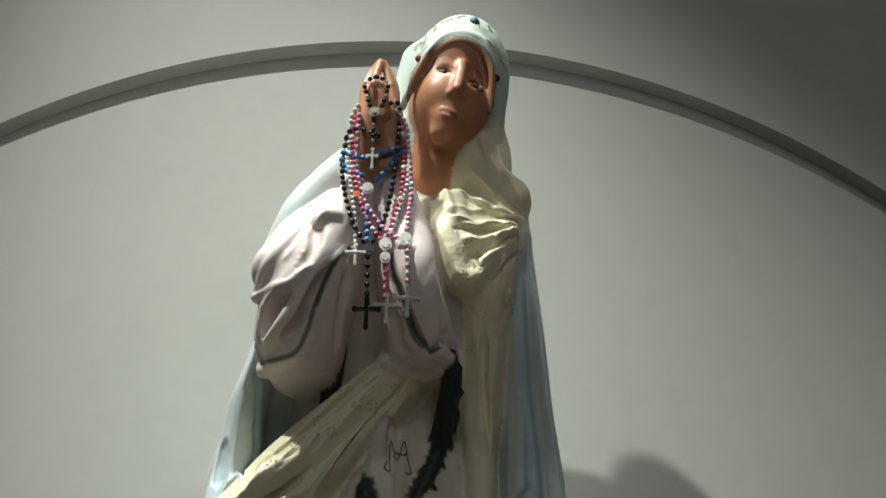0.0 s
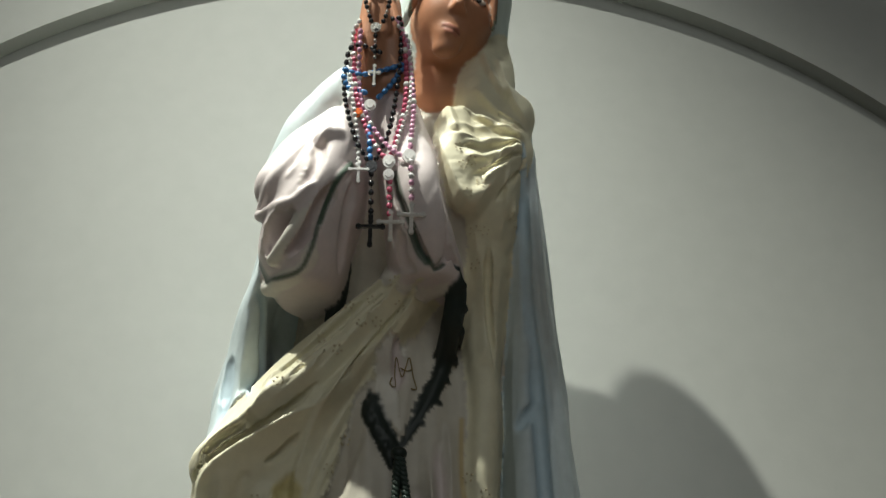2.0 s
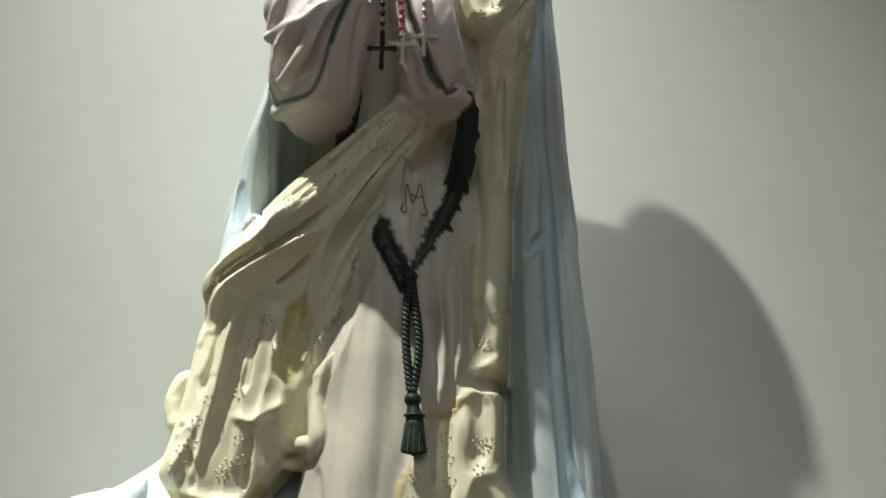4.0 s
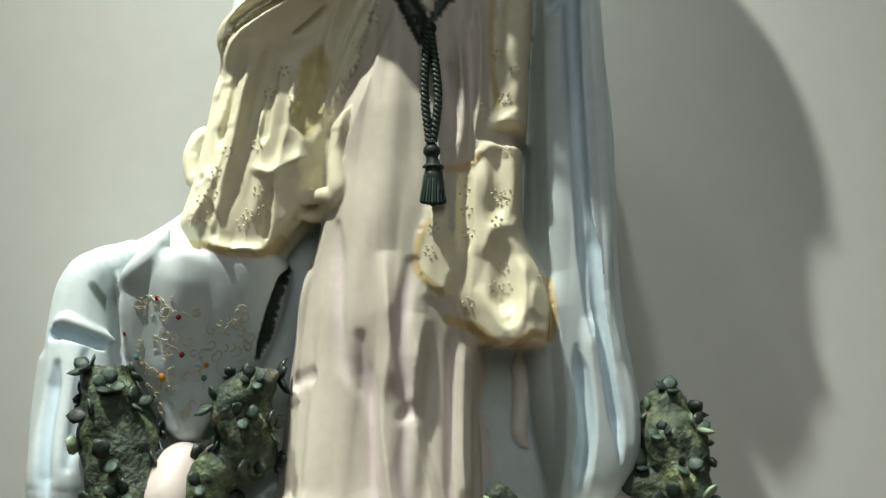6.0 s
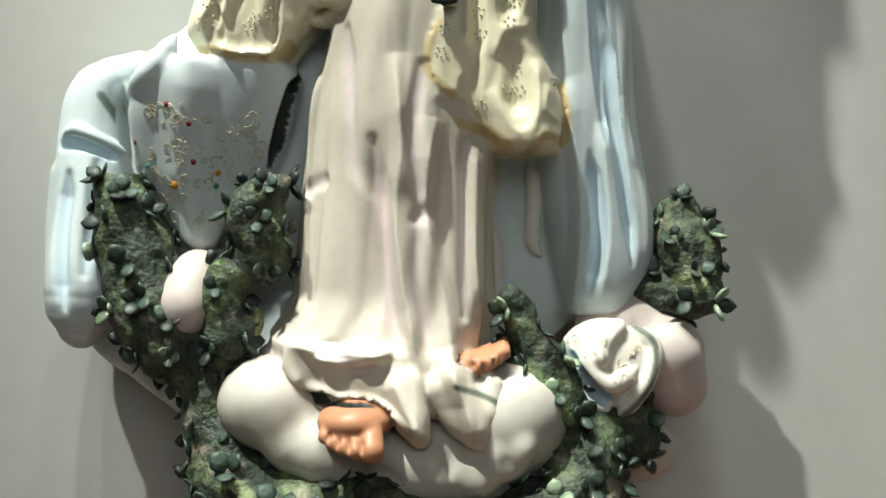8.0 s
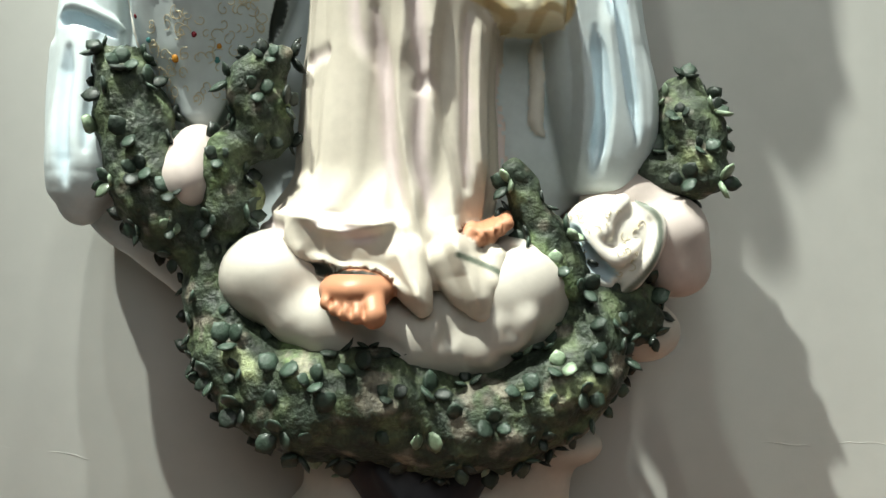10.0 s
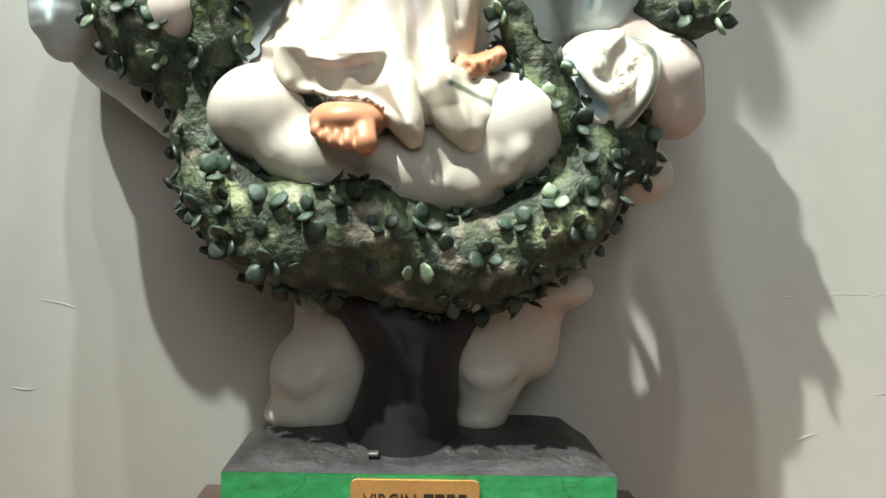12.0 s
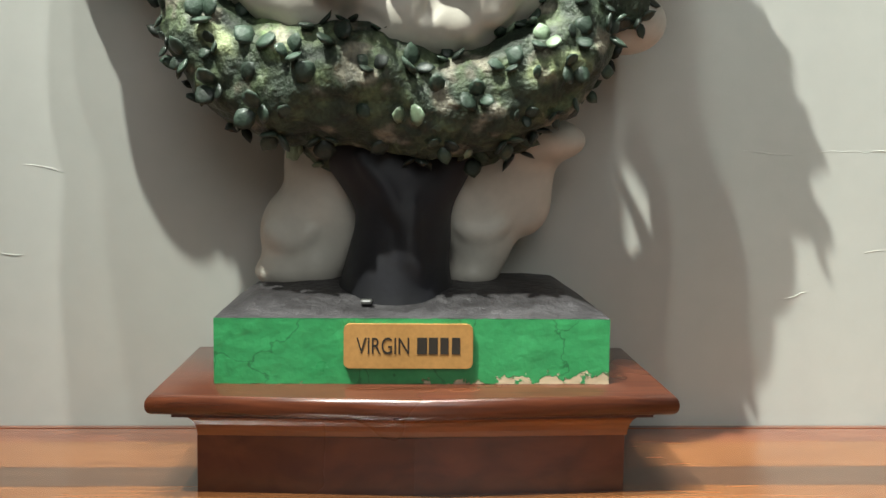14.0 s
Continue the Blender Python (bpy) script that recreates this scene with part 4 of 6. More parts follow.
for pts, r, out in (
    ([(-0.210, 1.300), (-0.230, 1.224), (-0.249, 1.137), (-0.262, 1.080)], 0.011, 0.01), ([(-0.165, 1.197), (-0.161, 1.248), (-0.153, 1.301)], 0.016, 0.014),
    ([(0.034, 1.147), (0.036, 1.055)], 0.008, 0.01), ([(0.084, 1.056), (0.088, 1.007), (0.085, 0.980)], 0.014, 0.012),
    ([(0.075, 1.184), (0.083, 1.134), (0.070, 1.091)], 0.012, 0.01),
):
    fold(pts, r, out, OCHRE if out > 0.013 else VEIL, 0.01, cut=True)
for pts, r, out in (
    ([(0.073, 1.889), (0.122, 1.848), (0.170, 1.843)], 0.006, 0.008), ([(0.105, 1.907), (0.149, 1.874), (0.179, 1.862)], 0.006, 0.008),
    ([(0.060, 1.804), (0.112, 1.810), (0.164, 1.828)], 0.006, 0.008), ([(0.085, 1.759), (0.128, 1.786), (0.168, 1.820)], 0.006, 0.008),
    ([(0.119, 1.726), (0.145, 1.766), (0.171, 1.816)], 0.006, 0.008), ([(-0.019, 1.580), (-0.086, 1.501), (-0.163, 1.415)], 0.007, 0.01),
    ([(0.009, 1.572), (-0.047, 1.490), (-0.103, 1.401)], 0.006, 0.008), ([(-0.118, 1.423), (-0.182, 1.370), (-0.259, 1.317), (-0.292, 1.278)], 0.007, 0.012),
    ([(-0.205, 1.277), (-0.213, 1.225), (-0.220, 1.174)], 0.007, 0.008), ([(-0.255, 1.276), (-0.262, 1.224), (-0.276, 1.172)], 0.007, 0.01), ([(-0.207, 1.131), (-0.208, 1.088), (-0.213, 1.054)], 0.007, 0.007),
    ([(-0.285, 1.108), (-0.276, 1.080), (-0.277, 1.052)], 0.006, 0.006), ([(-0.145, 1.359), (-0.166, 1.335), (-0.187, 1.319)], 0.007, 0.01), ([(-0.211, 1.361), (-0.246, 1.341), (-0.280, 1.301)], 0.006, 0.01),
    ([(-0.034, 1.557), (-0.093, 1.481), (-0.134, 1.424)], 0.005, 0.007), ([(-0.058, 1.557), (-0.123, 1.480), (-0.179, 1.423)], 0.005, 0.007), ([(0.110, 1.669), (0.107, 1.561), (0.112, 1.461)], 0.007, 0.01),
    
):
    fold(pts, r * 0.8, out, VEIL, 0.003, cut=True, ends=0.1)
# head, hood, neck
ball((0.071, 1.385, 2.142), (0.084, 0.088, 0.122), HOOD, turn=(0, 8, 0))
chain([(0.007, 1.400, 2.186, 0.036), (-0.010, 1.410, 2.095, 0.038), (-0.028, 1.430, 2.001, 0.05), (-0.096, 1.450, 1.944, 0.045)], HOOD, 0.02)
chain([(-0.081, 1.440, 2.028, 0.02), (-0.134, 1.435, 1.961, 0.03), (-0.180, 1.435, 1.892, 0.032), (-0.215, 1.450, 1.809, 0.03)], CLOAK, 0.012)
chain([(0.121, 1.400, 2.181, 0.033), (0.120, 1.400, 2.080, 0.03)], HOOD, 0.02)
chain([(0.115, 1.410, 2.073, 0.03), (0.116, 1.420, 1.994, 0.046), (0.108, 1.410, 1.935, 0.05), (0.150, 1.420, 1.915, 0.042)], VEIL, 0.012)
ball((0.056, 1.300, 2.048), (0.07, 0.075, 0.1), HOOD, 0.006, turn=(0, 14, 0), cut=True)
ball((0.040, 1.300, 1.968), (0.054, 0.08, 0.07), HOOD, 0.008, cut=True)
chain([(0.049, 1.390, 2.051, 0.042), (0.035, 1.400, 2.003, 0.04), (0.030, 1.420, 1.950, 0.042)], SKIN, 0.012)
ball((0.065, 1.378, 2.149), (0.067, 0.075, 0.096), SKIN, 0.01, turn=(0, 14, 0))
ball((0.054, 1.361, 2.062), (0.062, 0.06, 0.072), SKIN, 0.02, turn=(0, 14, 0))
ball((0.072, 1.362, 2.173), (0.056, 0.056, 0.05), SKIN, 0.012, turn=(0, 14, 0))
chain([(0.073, 1.309, 2.108, 0.0055), (0.068, 1.301, 2.066, 0.0066), (0.063, 1.296, 2.043, 0.0078)], SKIN, 0.012)
for at in ((0.055, 1.305, 2.040), (0.070, 1.305, 2.036)):
    ball(at, (0.0055, 0.007, 0.0048), SKIN, 0.006)
for at in ((0.043, 1.296, 2.094), (0.096, 1.298, 2.070)):
    ball(at, (0.015, 0.019, 0.0085), SKIN, 0.01, turn=(0, 22, 0), cut=True)
ball((0.049, 1.326, 2.006), (0.02, 0.014, 0.014), SKIN, 0.02)
ball((0.051, 1.312, 2.010), (0.0125, 0.004, 0.003), SKIN, 0.004, turn=(0, 26, 0))
ball((0.049, 1.313, 2.001), (0.0095, 0.004, 0.0036), SKIN, 0.004, turn=(0, 26, 0))
ball((0.043, 1.335, 1.983), (0.02, 0.014, 0.014), SKIN, 0.02)
chain([(-0.023, 1.345, 2.041, 0.006), (-0.001, 1.322, 2.093, 0.007), (0.027, 1.310, 2.147, 0.006), (0.058, 1.304, 2.166, 0.006), (0.102, 1.306, 2.16, 0.006), (0.116, 1.314, 2.127, 0.006), (0.123, 1.322, 2.094, 0.0055), (0.121, 1.345, 2.035, 0.005)], HOOD, 0.006)
# folded arms' hands
chain([(-0.063, 1.340, 1.912, 0.028), (-0.071, 1.310, 1.972, 0.024), (-0.071, 1.305, 2.030, 0.017)], SKIN, 0.008)
chain([(-0.039, 1.340, 1.913, 0.028), (-0.041, 1.320, 1.981, 0.024), (-0.048, 1.315, 2.039, 0.017)], SKIN, 0.008)
for rows in (
    [(-0.083, 1.305, 2.012, 0.009), (-0.079, 1.305, 2.058, 0.008), (-0.065, 1.310, 2.100, 0.006)],
    [(-0.070, 1.300, 2.015, 0.009), (-0.067, 1.300, 2.060, 0.008), (-0.060, 1.305, 2.101, 0.006)],
    [(-0.039, 1.310, 2.018, 0.009), (-0.044, 1.310, 2.064, 0.008), (-0.054, 1.310, 2.103, 0.006)],
    [(-0.034, 1.320, 2.020, 0.009), (-0.037, 1.320, 2.061, 0.008), (-0.047, 1.320, 2.097, 0.006)],
    [(-0.071, 1.295, 1.982, 0.01), (-0.070, 1.285, 2.019, 0.009), (-0.068, 1.285, 2.047, 0.007)],
    [(-0.050, 1.295, 1.983, 0.01), (-0.054, 1.285, 2.020, 0.009), (-0.061, 1.285, 2.049, 0.007)],
):
    chain(rows, SKIN, 0.004)
# feet
ball((-0.102, 1.335, 0.605), (0.044, 0.055, 0.026), SKIN, 0.006)
for at, tip, r in (((-0.082, 1.300, 0.597), (-0.079, 1.283, 0.578), 0.015), ((-0.099, 1.298, 0.597), (-0.098, 1.283, 0.578), 0.0105), ((-0.111, 1.300, 0.599), (-0.111, 1.287, 0.581), 0.0098), ((-0.121, 1.305, 0.601), (-0.122, 1.292, 0.585), 0.009), ((-0.131, 1.310, 0.605), (-0.133, 1.297, 0.591), 0.008)):
    chain([at + (r,), tip + (r,)], SKIN, 0.003)
for at, r in (((0.032, 1.350, 0.675), 0.011), ((0.045, 1.345, 0.672), 0.01), ((0.056, 1.345, 0.675), 0.0095), ((0.066, 1.348, 0.681), 0.009), ((0.075, 1.352, 0.688), 0.0085)):
    chain([(at[0], at[1] + 0.04, at[2] + 0.012, r), at + (r,)], SKIN, 0.003)
for pts in ([(-0.090, 0.591), (-0.089, 0.575)], [(-0.104, 0.591), (-0.104, 0.577)], [(-0.115, 0.593), (-0.117, 0.581)], [(-0.126, 0.597), (-0.128, 0.587)], [(0.038, 0.677), (0.038, 0.667)], [(0.050, 0.676), (0.051, 0.666)], [(0.061, 0.681), (0.062, 0.671)], [(0.071, 0.687), (0.071, 0.678)]):
    fold(pts, 0.0028, 0.0045, SKIN, 0.002, cut=True)
# girdle cord with its knot and tassel
ball((-0.015, 1.335, 1.332), (0.011, 0.011, 0.009), BELT_AND_SHADE, 0.003)
chain([(-0.015, 1.335, 1.326, 0.0045), (-0.017, 1.328, 1.249, 0.0045), (-0.009, 1.325, 1.175, 0.0045)], BELT_AND_SHADE, 0.002)
chain([(-0.012, 1.335, 1.326, 0.0045), (-0.002, 1.328, 1.242, 0.0045), (-0.007, 1.325, 1.175, 0.0045)], BELT_AND_SHADE, 0.002)
ball((-0.007, 1.325, 1.169), (0.011, 0.011, 0.009), BELT_AND_SHADE, 0.003)
chain([(-0.006, 1.325, 1.157, 0.008), (-0.004, 1.325, 1.145, 0.011), (-0.004, 1.325, 1.125, 0.012)], BELT_AND_SHADE, 0.003)
for dx in (-17, -9, 0, 9, 17):
    x, y, z = (-0.004, 1.322, 1.132)
    chain([(x + dx * 0.0003, y, z, 0.004), (x + dx * 0.00075, y - 0.002, z - 0.03 + 0.0002 * abs(dx), 0.0042)], BELT_AND_SHADE, 0.001)
for dx in (-15, -8, 0, 7, 14):
    x, z = (-0.005, 1.129)
    fold([(x + dx * 0.0005, z + 0.015), (x + dx * 0.0008, z - 0.02)], 0.0035, 0.003, BELT_AND_SHADE, 0.002)

chain([(-0.050, 1.345, 0.643, 0.026), (-0.034, 1.335, 0.609, 0.02), (-0.023, 1.330, 0.586, 0.01)], DRESS, 0.012)
chain([(0.013, 1.350, 0.644, 0.03), (0.032, 1.340, 0.607, 0.026), (0.046, 1.335, 0.582, 0.012)], DRESS, 0.012)
chain([(0.061, 1.355, 0.645, 0.018), (0.059, 1.345, 0.618, 0.016)], DRESS, 0.01)
# end of the mantle lying over the cloud, strap at the side
ball((0.208, 1.410, 0.673), (0.062, 0.03, 0.055), PALE, 0.01, turn=(0, 30, 0))
for pts in ([(0.141, 0.694), (0.159, 0.670), (0.187, 0.636), (0.212, 0.605)], [(0.172, 0.696), (0.187, 0.663), (0.215, 0.650), (0.242, 0.671)], [(0.227, 0.726), (0.200, 0.698), (0.194, 0.670)], [(0.238, 0.723), (0.263, 0.696), (0.256, 0.658), (0.219, 0.602)]):
    fold(pts, 0.012, 0.012, PALE, 0.004, ends=0.1)
fold([(0.155, 0.690), (0.180, 0.649), (0.208, 0.629)], 0.01, 0.012, BLUE, 0.005, cut=True)
fold([(0.118, 0.935), (0.121, 0.876), (0.120, 0.828), (0.129, 0.813)], 0.01, 0.014, PALE, 0.003)
# near-black paint stands for the shade under the hem at the foot
fold([(-0.168, 0.636), (-0.125, 0.626), (-0.079, 0.627)], 0.006, 0.008, BELT_AND_SHADE, 0.004, cut=True)

# ---- paint and raised ornament ----
EXTRA = ([], [], [])


def tube(pts, r, colour, sides=4):
    """A thin raised line through (x, y, z) points."""
    base = len(EXTRA[0])
    for i, p in enumerate(pts):
        a, b = Vector(pts[max(i - 1, 0)]), Vector(pts[min(i + 1, len(pts) - 1)])
        along = (b - a).normalized()
        u = along.cross((0, 1, 0)).normalized()
        v = along.cross(u)
        for k in range(sides):
            w = 2 * math.pi * k / sides
            EXTRA[0].append(tuple(Vector(p) + r * (math.cos(w) * u + math.sin(w) * v)))
            EXTRA[2].append(colour)
    for i in range(len(pts) - 1):
        for k in range(sides):
            q = base + i * sides
            EXTRA[1].append([q + k, q + (k + 1) % sides, q + sides + (k + 1) % sides, q + sides + k])


def on_front(xz, lift=0.0):
    out = []
    for x, z in xz:
        y = clay.front(x, z)
        if y is not None:
            out.append((x, y - lift, z))
    return out


def bead(at, r, colour):
    base = len(EXTRA[0])
    x, y, z = at
    for dx, dy, dz in ((1, 0, 0), (0.5, 0, 0.87), (-0.5, 0, 0.87), (-1, 0, 0), (-0.5, 0, -0.87), (0.5, 0, -0.87), (0.5, -0.55, 0.28), (-0.5, -0.55, 0.28), (0, -0.55, -0.57)):
        EXTRA[0].append((x + r * dx, y + r * dy, z + r * dz))
        EXTRA[2].append(colour)
    for f in ((0, 1, 6), (1, 2, 7, 6), (2, 3, 7), (3, 4, 8, 7), (4, 5, 8), (5, 0, 6, 8), (6, 7, 8)):
        EXTRA[1].append([base + i for i in f])


def dome(x, z, rx, rz, high, colour, tilt=0.0, sides=14):
    """A shallow oval boss on the front at (x, z)."""
    at = on_front([(x, z)])
    if not at:
        return
    base, y = len(EXTRA[0]), at[0][1]
    for f, up in ((1.0, -0.3), (0.75, 0.6), (0.3, 1.0)):
        for k in range(sides):
            w = 2 * math.pi * k / sides
            u, v = f * rx * math.cos(w), f * rz * math.sin(w)
            EXTRA[0].append((x + u * math.cos(tilt) + v * math.sin(tilt), y - up * high, z - u * math.sin(tilt) + v * math.cos(tilt)))
            EXTRA[2].append(colour)
    for j in (0, sides):
        for k in range(sides):
            EXTRA[1].append([base + j + k, base + j + (k + 1) % sides, base + j + sides + (k + 1) % sides, base + j + sides + k])
    EXTRA[1].append([base + 2 * sides + k for k in range(sides)])


GOLD, RED, AMBER, TEAL = (0.62, 0.54, 0.36), (0.16, 0.01, 0.02), (0.5, 0.22, 0.02), (0.06, 0.22, 0.22)


def flower(x, z, r=0.006):
    for k in range(5):
        a = 2 * math.pi * k / 5 + x * 40
        for p in on_front([(x + r * math.cos(a), z + r * math.sin(a))]):
            bead((p[0], p[1] - 0.0015, p[2]), r * 0.3, GOLD)


def curl(x, z, r, turns, start, colour=GOLD):
    n = int(14 * turns) + 3
    line = []
    for i in range(n):
        t = i / (n - 1)
        a = start + turns * 2 * math.pi * t
        line.append((x + r * (1 - 0.75 * t) * math.cos(a), z + r * (1 - 0.75 * t) * math.sin(a)))
    line = on_front(line, 0.0012)
    if len(line) > 3 and max(abs(a[1] - b[1]) for a, b in zip(line, line[1:])) < 0.012:
        tube(line, 0.0005, colour)


for x, z in [(0.064, 1.804), (0.070, 1.772), (0.084, 1.781), (0.096, 1.747), (0.077, 1.725), (0.104, 1.773), (0.089, 1.687), (0.104, 1.683), (0.089, 1.632), (-0.088, 1.539), (-0.120, 1.484), (-0.057, 1.548), (-0.027, 1.575), (-0.069, 1.506), (-0.099, 1.464), (-0.018, 1.541), (-0.150, 1.439), (-0.048, 1.511), (-0.171, 1.415), (0.148, 1.708)] + [(-0.275, 1.142), (-0.279, 1.116), (-0.288, 1.087), (-0.222, 1.120), (-0.234, 1.091), (-0.302, 1.083), (-0.215, 1.095), (-0.261, 1.167), (-0.226, 1.178), (-0.196, 1.274), (-0.214, 1.247), (-0.242, 1.081), (-0.292, 1.108), (-0.181, 1.237), (0.075, 1.308), (0.097, 1.285), (0.083, 1.247), (-0.086, 1.357), (-0.106, 1.318), (0.083, 1.116), (0.076, 1.088)] + [(0.035, 1.127), (0.038, 1.101), (0.041, 1.073), (0.086, 1.031), (0.090, 1.006), (0.075, 1.006), (0.138, 1.023), (0.042, 0.985), (0.086, 1.184), (0.076, 1.123), (0.060, 1.234), (0.085, 1.249), (-0.003, 1.075), (-0.007, 1.047), (0.090, 1.124)]:
    flower(x, z)
rng = random.Random(4)
# scrollwork on the hood and on the mantle's spread end
for x, z in [(0.028, 2.190), (0.047, 2.204), (0.009, 2.164), (-0.004, 2.120), (-0.012, 2.089), (0.116, 2.194), (0.125, 2.169), (0.076, 2.216), (-0.035, 2.058), (0.004, 2.183), (0.133, 2.151), (-0.020, 2.065)]:
    for _ in range(3):
        curl(x + rng.uniform(-0.008, 0.008), z + rng.uniform(-0.01, 0.01), rng.uniform(0.004, 0.009), rng.uniform(0.5, 1.2), rng.uniform(0, 6))
x0, z0 = (-0.373, 0.861)
x1, z1 = (-0.229, 0.984)
for _ in range(110):
    x, z = rng.uniform(x0, x1), rng.uniform(z0 - 0.02, z1)
    if abs(x - (x0 + x1) / 2) < 0.035 + (z - z0) * 0.45 + 0.03:
        curl(x, z, rng.uniform(0.004, 0.01), rng.uniform(0.4, 1.1), rng.uniform(0, 6))
for _ in range(26):
    x, z = (0.201, 0.671)
    curl(x + rng.uniform(-0.045, 0.045), z + rng.uniform(-0.04, 0.04), rng.uniform(0.003, 0.007), rng.uniform(0.5, 1.1), rng.uniform(0, 6))
for (x, z), r, col in (((0.003, 2.137), 0.009, RED), ((0.130, 2.100), 0.008, RED), ((0.093, 2.203), 0.011, TEAL), ((-0.343, 0.985), 0.004, RED), ((-0.315, 0.962), 0.004, RED), ((-0.312, 0.917), 0.0042, RED), ((-0.389, 0.943), 0.0035, RED), ((-0.337, 0.889), 0.006, AMBER), ((-0.283, 0.905), 0.004, AMBER), ((-0.286, 0.889), 0.0045, TEAL), ((-0.373, 0.913), 0.004, TEAL)):
    dome(x, z, r * 0.85, r, r * 0.5, col)
# painted eyes
for x, z, tilt in ((0.043, 2.093, 0.42), (0.096, 2.069, 0.42)):
    dome(x, z, 0.0125, 0.0066, 0.0024, (0.4, 0.33, 0.28), tilt)
    dome(x + 0.0005, z, 0.0064, 0.0064, 0.0034, (0.012, 0.008, 0.007), tilt)
    lid = [(x + 0.0125 * u * math.cos(tilt) + 0.006 * (1 - u * u) * math.sin(tilt), z - 0.0125 * u * math.sin(tilt) + 0.006 * (1 - u * u) * math.cos(tilt)) for u in (-1, -0.6, -0.2, 0.2, 0.6, 1)]
    tube(on_front(lid, 0.0018), 0.0011, (0.05, 0.022, 0.014))
for pts in ([(-0.027, 1.442), (-0.029, 1.433), (-0.022, 1.428), (-0.024, 1.449), (-0.022, 1.471), (-0.012, 1.444), (-0.004, 1.473), (0.002, 1.445), (0.007, 1.427), (-0.001, 1.426)], [(-0.015, 1.457), (-0.006, 1.451), (0.001, 1.456)]):
    tube(on_front([tuple(v) for v in smooth_curve(pts, 0.004)[:, :2]], 0.002), 0.0008, (0.3, 0.22, 0.08))




def rope(pts, r, turn, colour):
    """A cord of two strands twisted about the line through (x, y, z) points."""
    c = smooth_curve(pts, 0.0022)
    run = np.concatenate([[0], np.cumsum(np.linalg.norm(np.diff(c, axis=0), axis=1))])
    for start in (0, math.pi):
        tube([(x + r * math.cos(start + turn * q), y + r * math.sin(start + turn * q), z) for (x, y, z), q in zip(c.tolist(), run)], r * 1.05, colour, 5)


CORD = (0.03, 0.045, 0.036)
rope([(-0.016, 1.331, 1.326), (-0.018, 1.324, 1.249), (-0.010, 1.321, 1.178)], 0.0031, 480, CORD)
rope([(-0.012, 1.331, 1.326), (-0.001, 1.324, 1.242), (-0.006, 1.321, 1.178)], 0.0031, 480, CORD)
for k in range(9):
    u = k / 4 - 1
    y = 1.313 + 0.006 * u * u
    tube([(-0.0045 + 0.008 * u, y + 0.001, 1.147), (-0.0045 + 0.0115 * u, y - 0.001, 1.128), (-0.005 + 0.0145 * u, y - 0.001, 1.102 + 0.003 * u * u)], 0.0017, CORD if k % 2 else (0.06, 0.095, 0.07), 5)
tube([(-0.0045 + 0.0115 * math.cos(w), 1.322 - 0.0115 * math.sin(w), 1.148) for w in (0, 0.6, 1.2, 1.9, 2.5, 3.14)], 0.0024, CORD, 5)

verts, quads, labels = clay.mesh()


def normals(v, q):
    n = np.zeros_like(v)
    f = np.cross(v[q[:, 2]] - v[q[:, 0]], v[q[:, 3]] - v[q[:, 1]])
    for i in range(4):
        for ch in range(3):
            n[:, ch] += np.bincount(q[:, i], f[:, ch], len(v))
    return n / np.maximum(np.linalg.norm(n, axis=1), 1e-9)[:, None]


def drape(v, q, labels):
    """Cloth creases: round crests and sharp valleys that run along each garment's fall."""
    move = np.zeros(len(v))
    for names, slope, across, along, deep in (((DRESS, ROSE), 0.0, 22, 1.8, 0.005), ((CLOAK, BLUE), 0.06, 15, 1.4, 0.004), ((VEIL, OCHRE), 0.35, 20, 4.0, 0.0028), ((SLEEVE, PALE), 0.45, 14, 5.0, 0.003)):
        for i in np.flatnonzero(np.isin(labels, names)).tolist():
            x, y, z = v[i]
            k = slope if names[0] != VEIL or z < 1.2 else 0.95
            u, w = x - k * z, z + k * x
            n1 = noise.noise(Vector((u * across, y * across * 0.6, w * along)))
            n2 = noise.noise(Vector((u * across * 2.1 + 7, y * across * 1.2, w * along * 1.7)))
            move[i] = deep * (abs(n1) * 1.5 - 0.35) + deep * 0.35 * (abs(n2) * 1.5 - 0.35)
    total, cnt = np.zeros(len(v)), np.zeros(len(v))
    for i in range(4):
        j = (i + 1) % 4
        total += np.bincount(q[:, i], move[q[:, j]], len(v))
        cnt += np.bincount(q[:, i], minlength=len(v))
    move = 0.6 * move + 0.4 * total / np.maximum(cnt, 1)
    n = normals(v, q)
    if (n * (v - np.array([0, 1.47, 1.2]))).sum() < 0:
        n = -n
    return v + n * move[:, None]


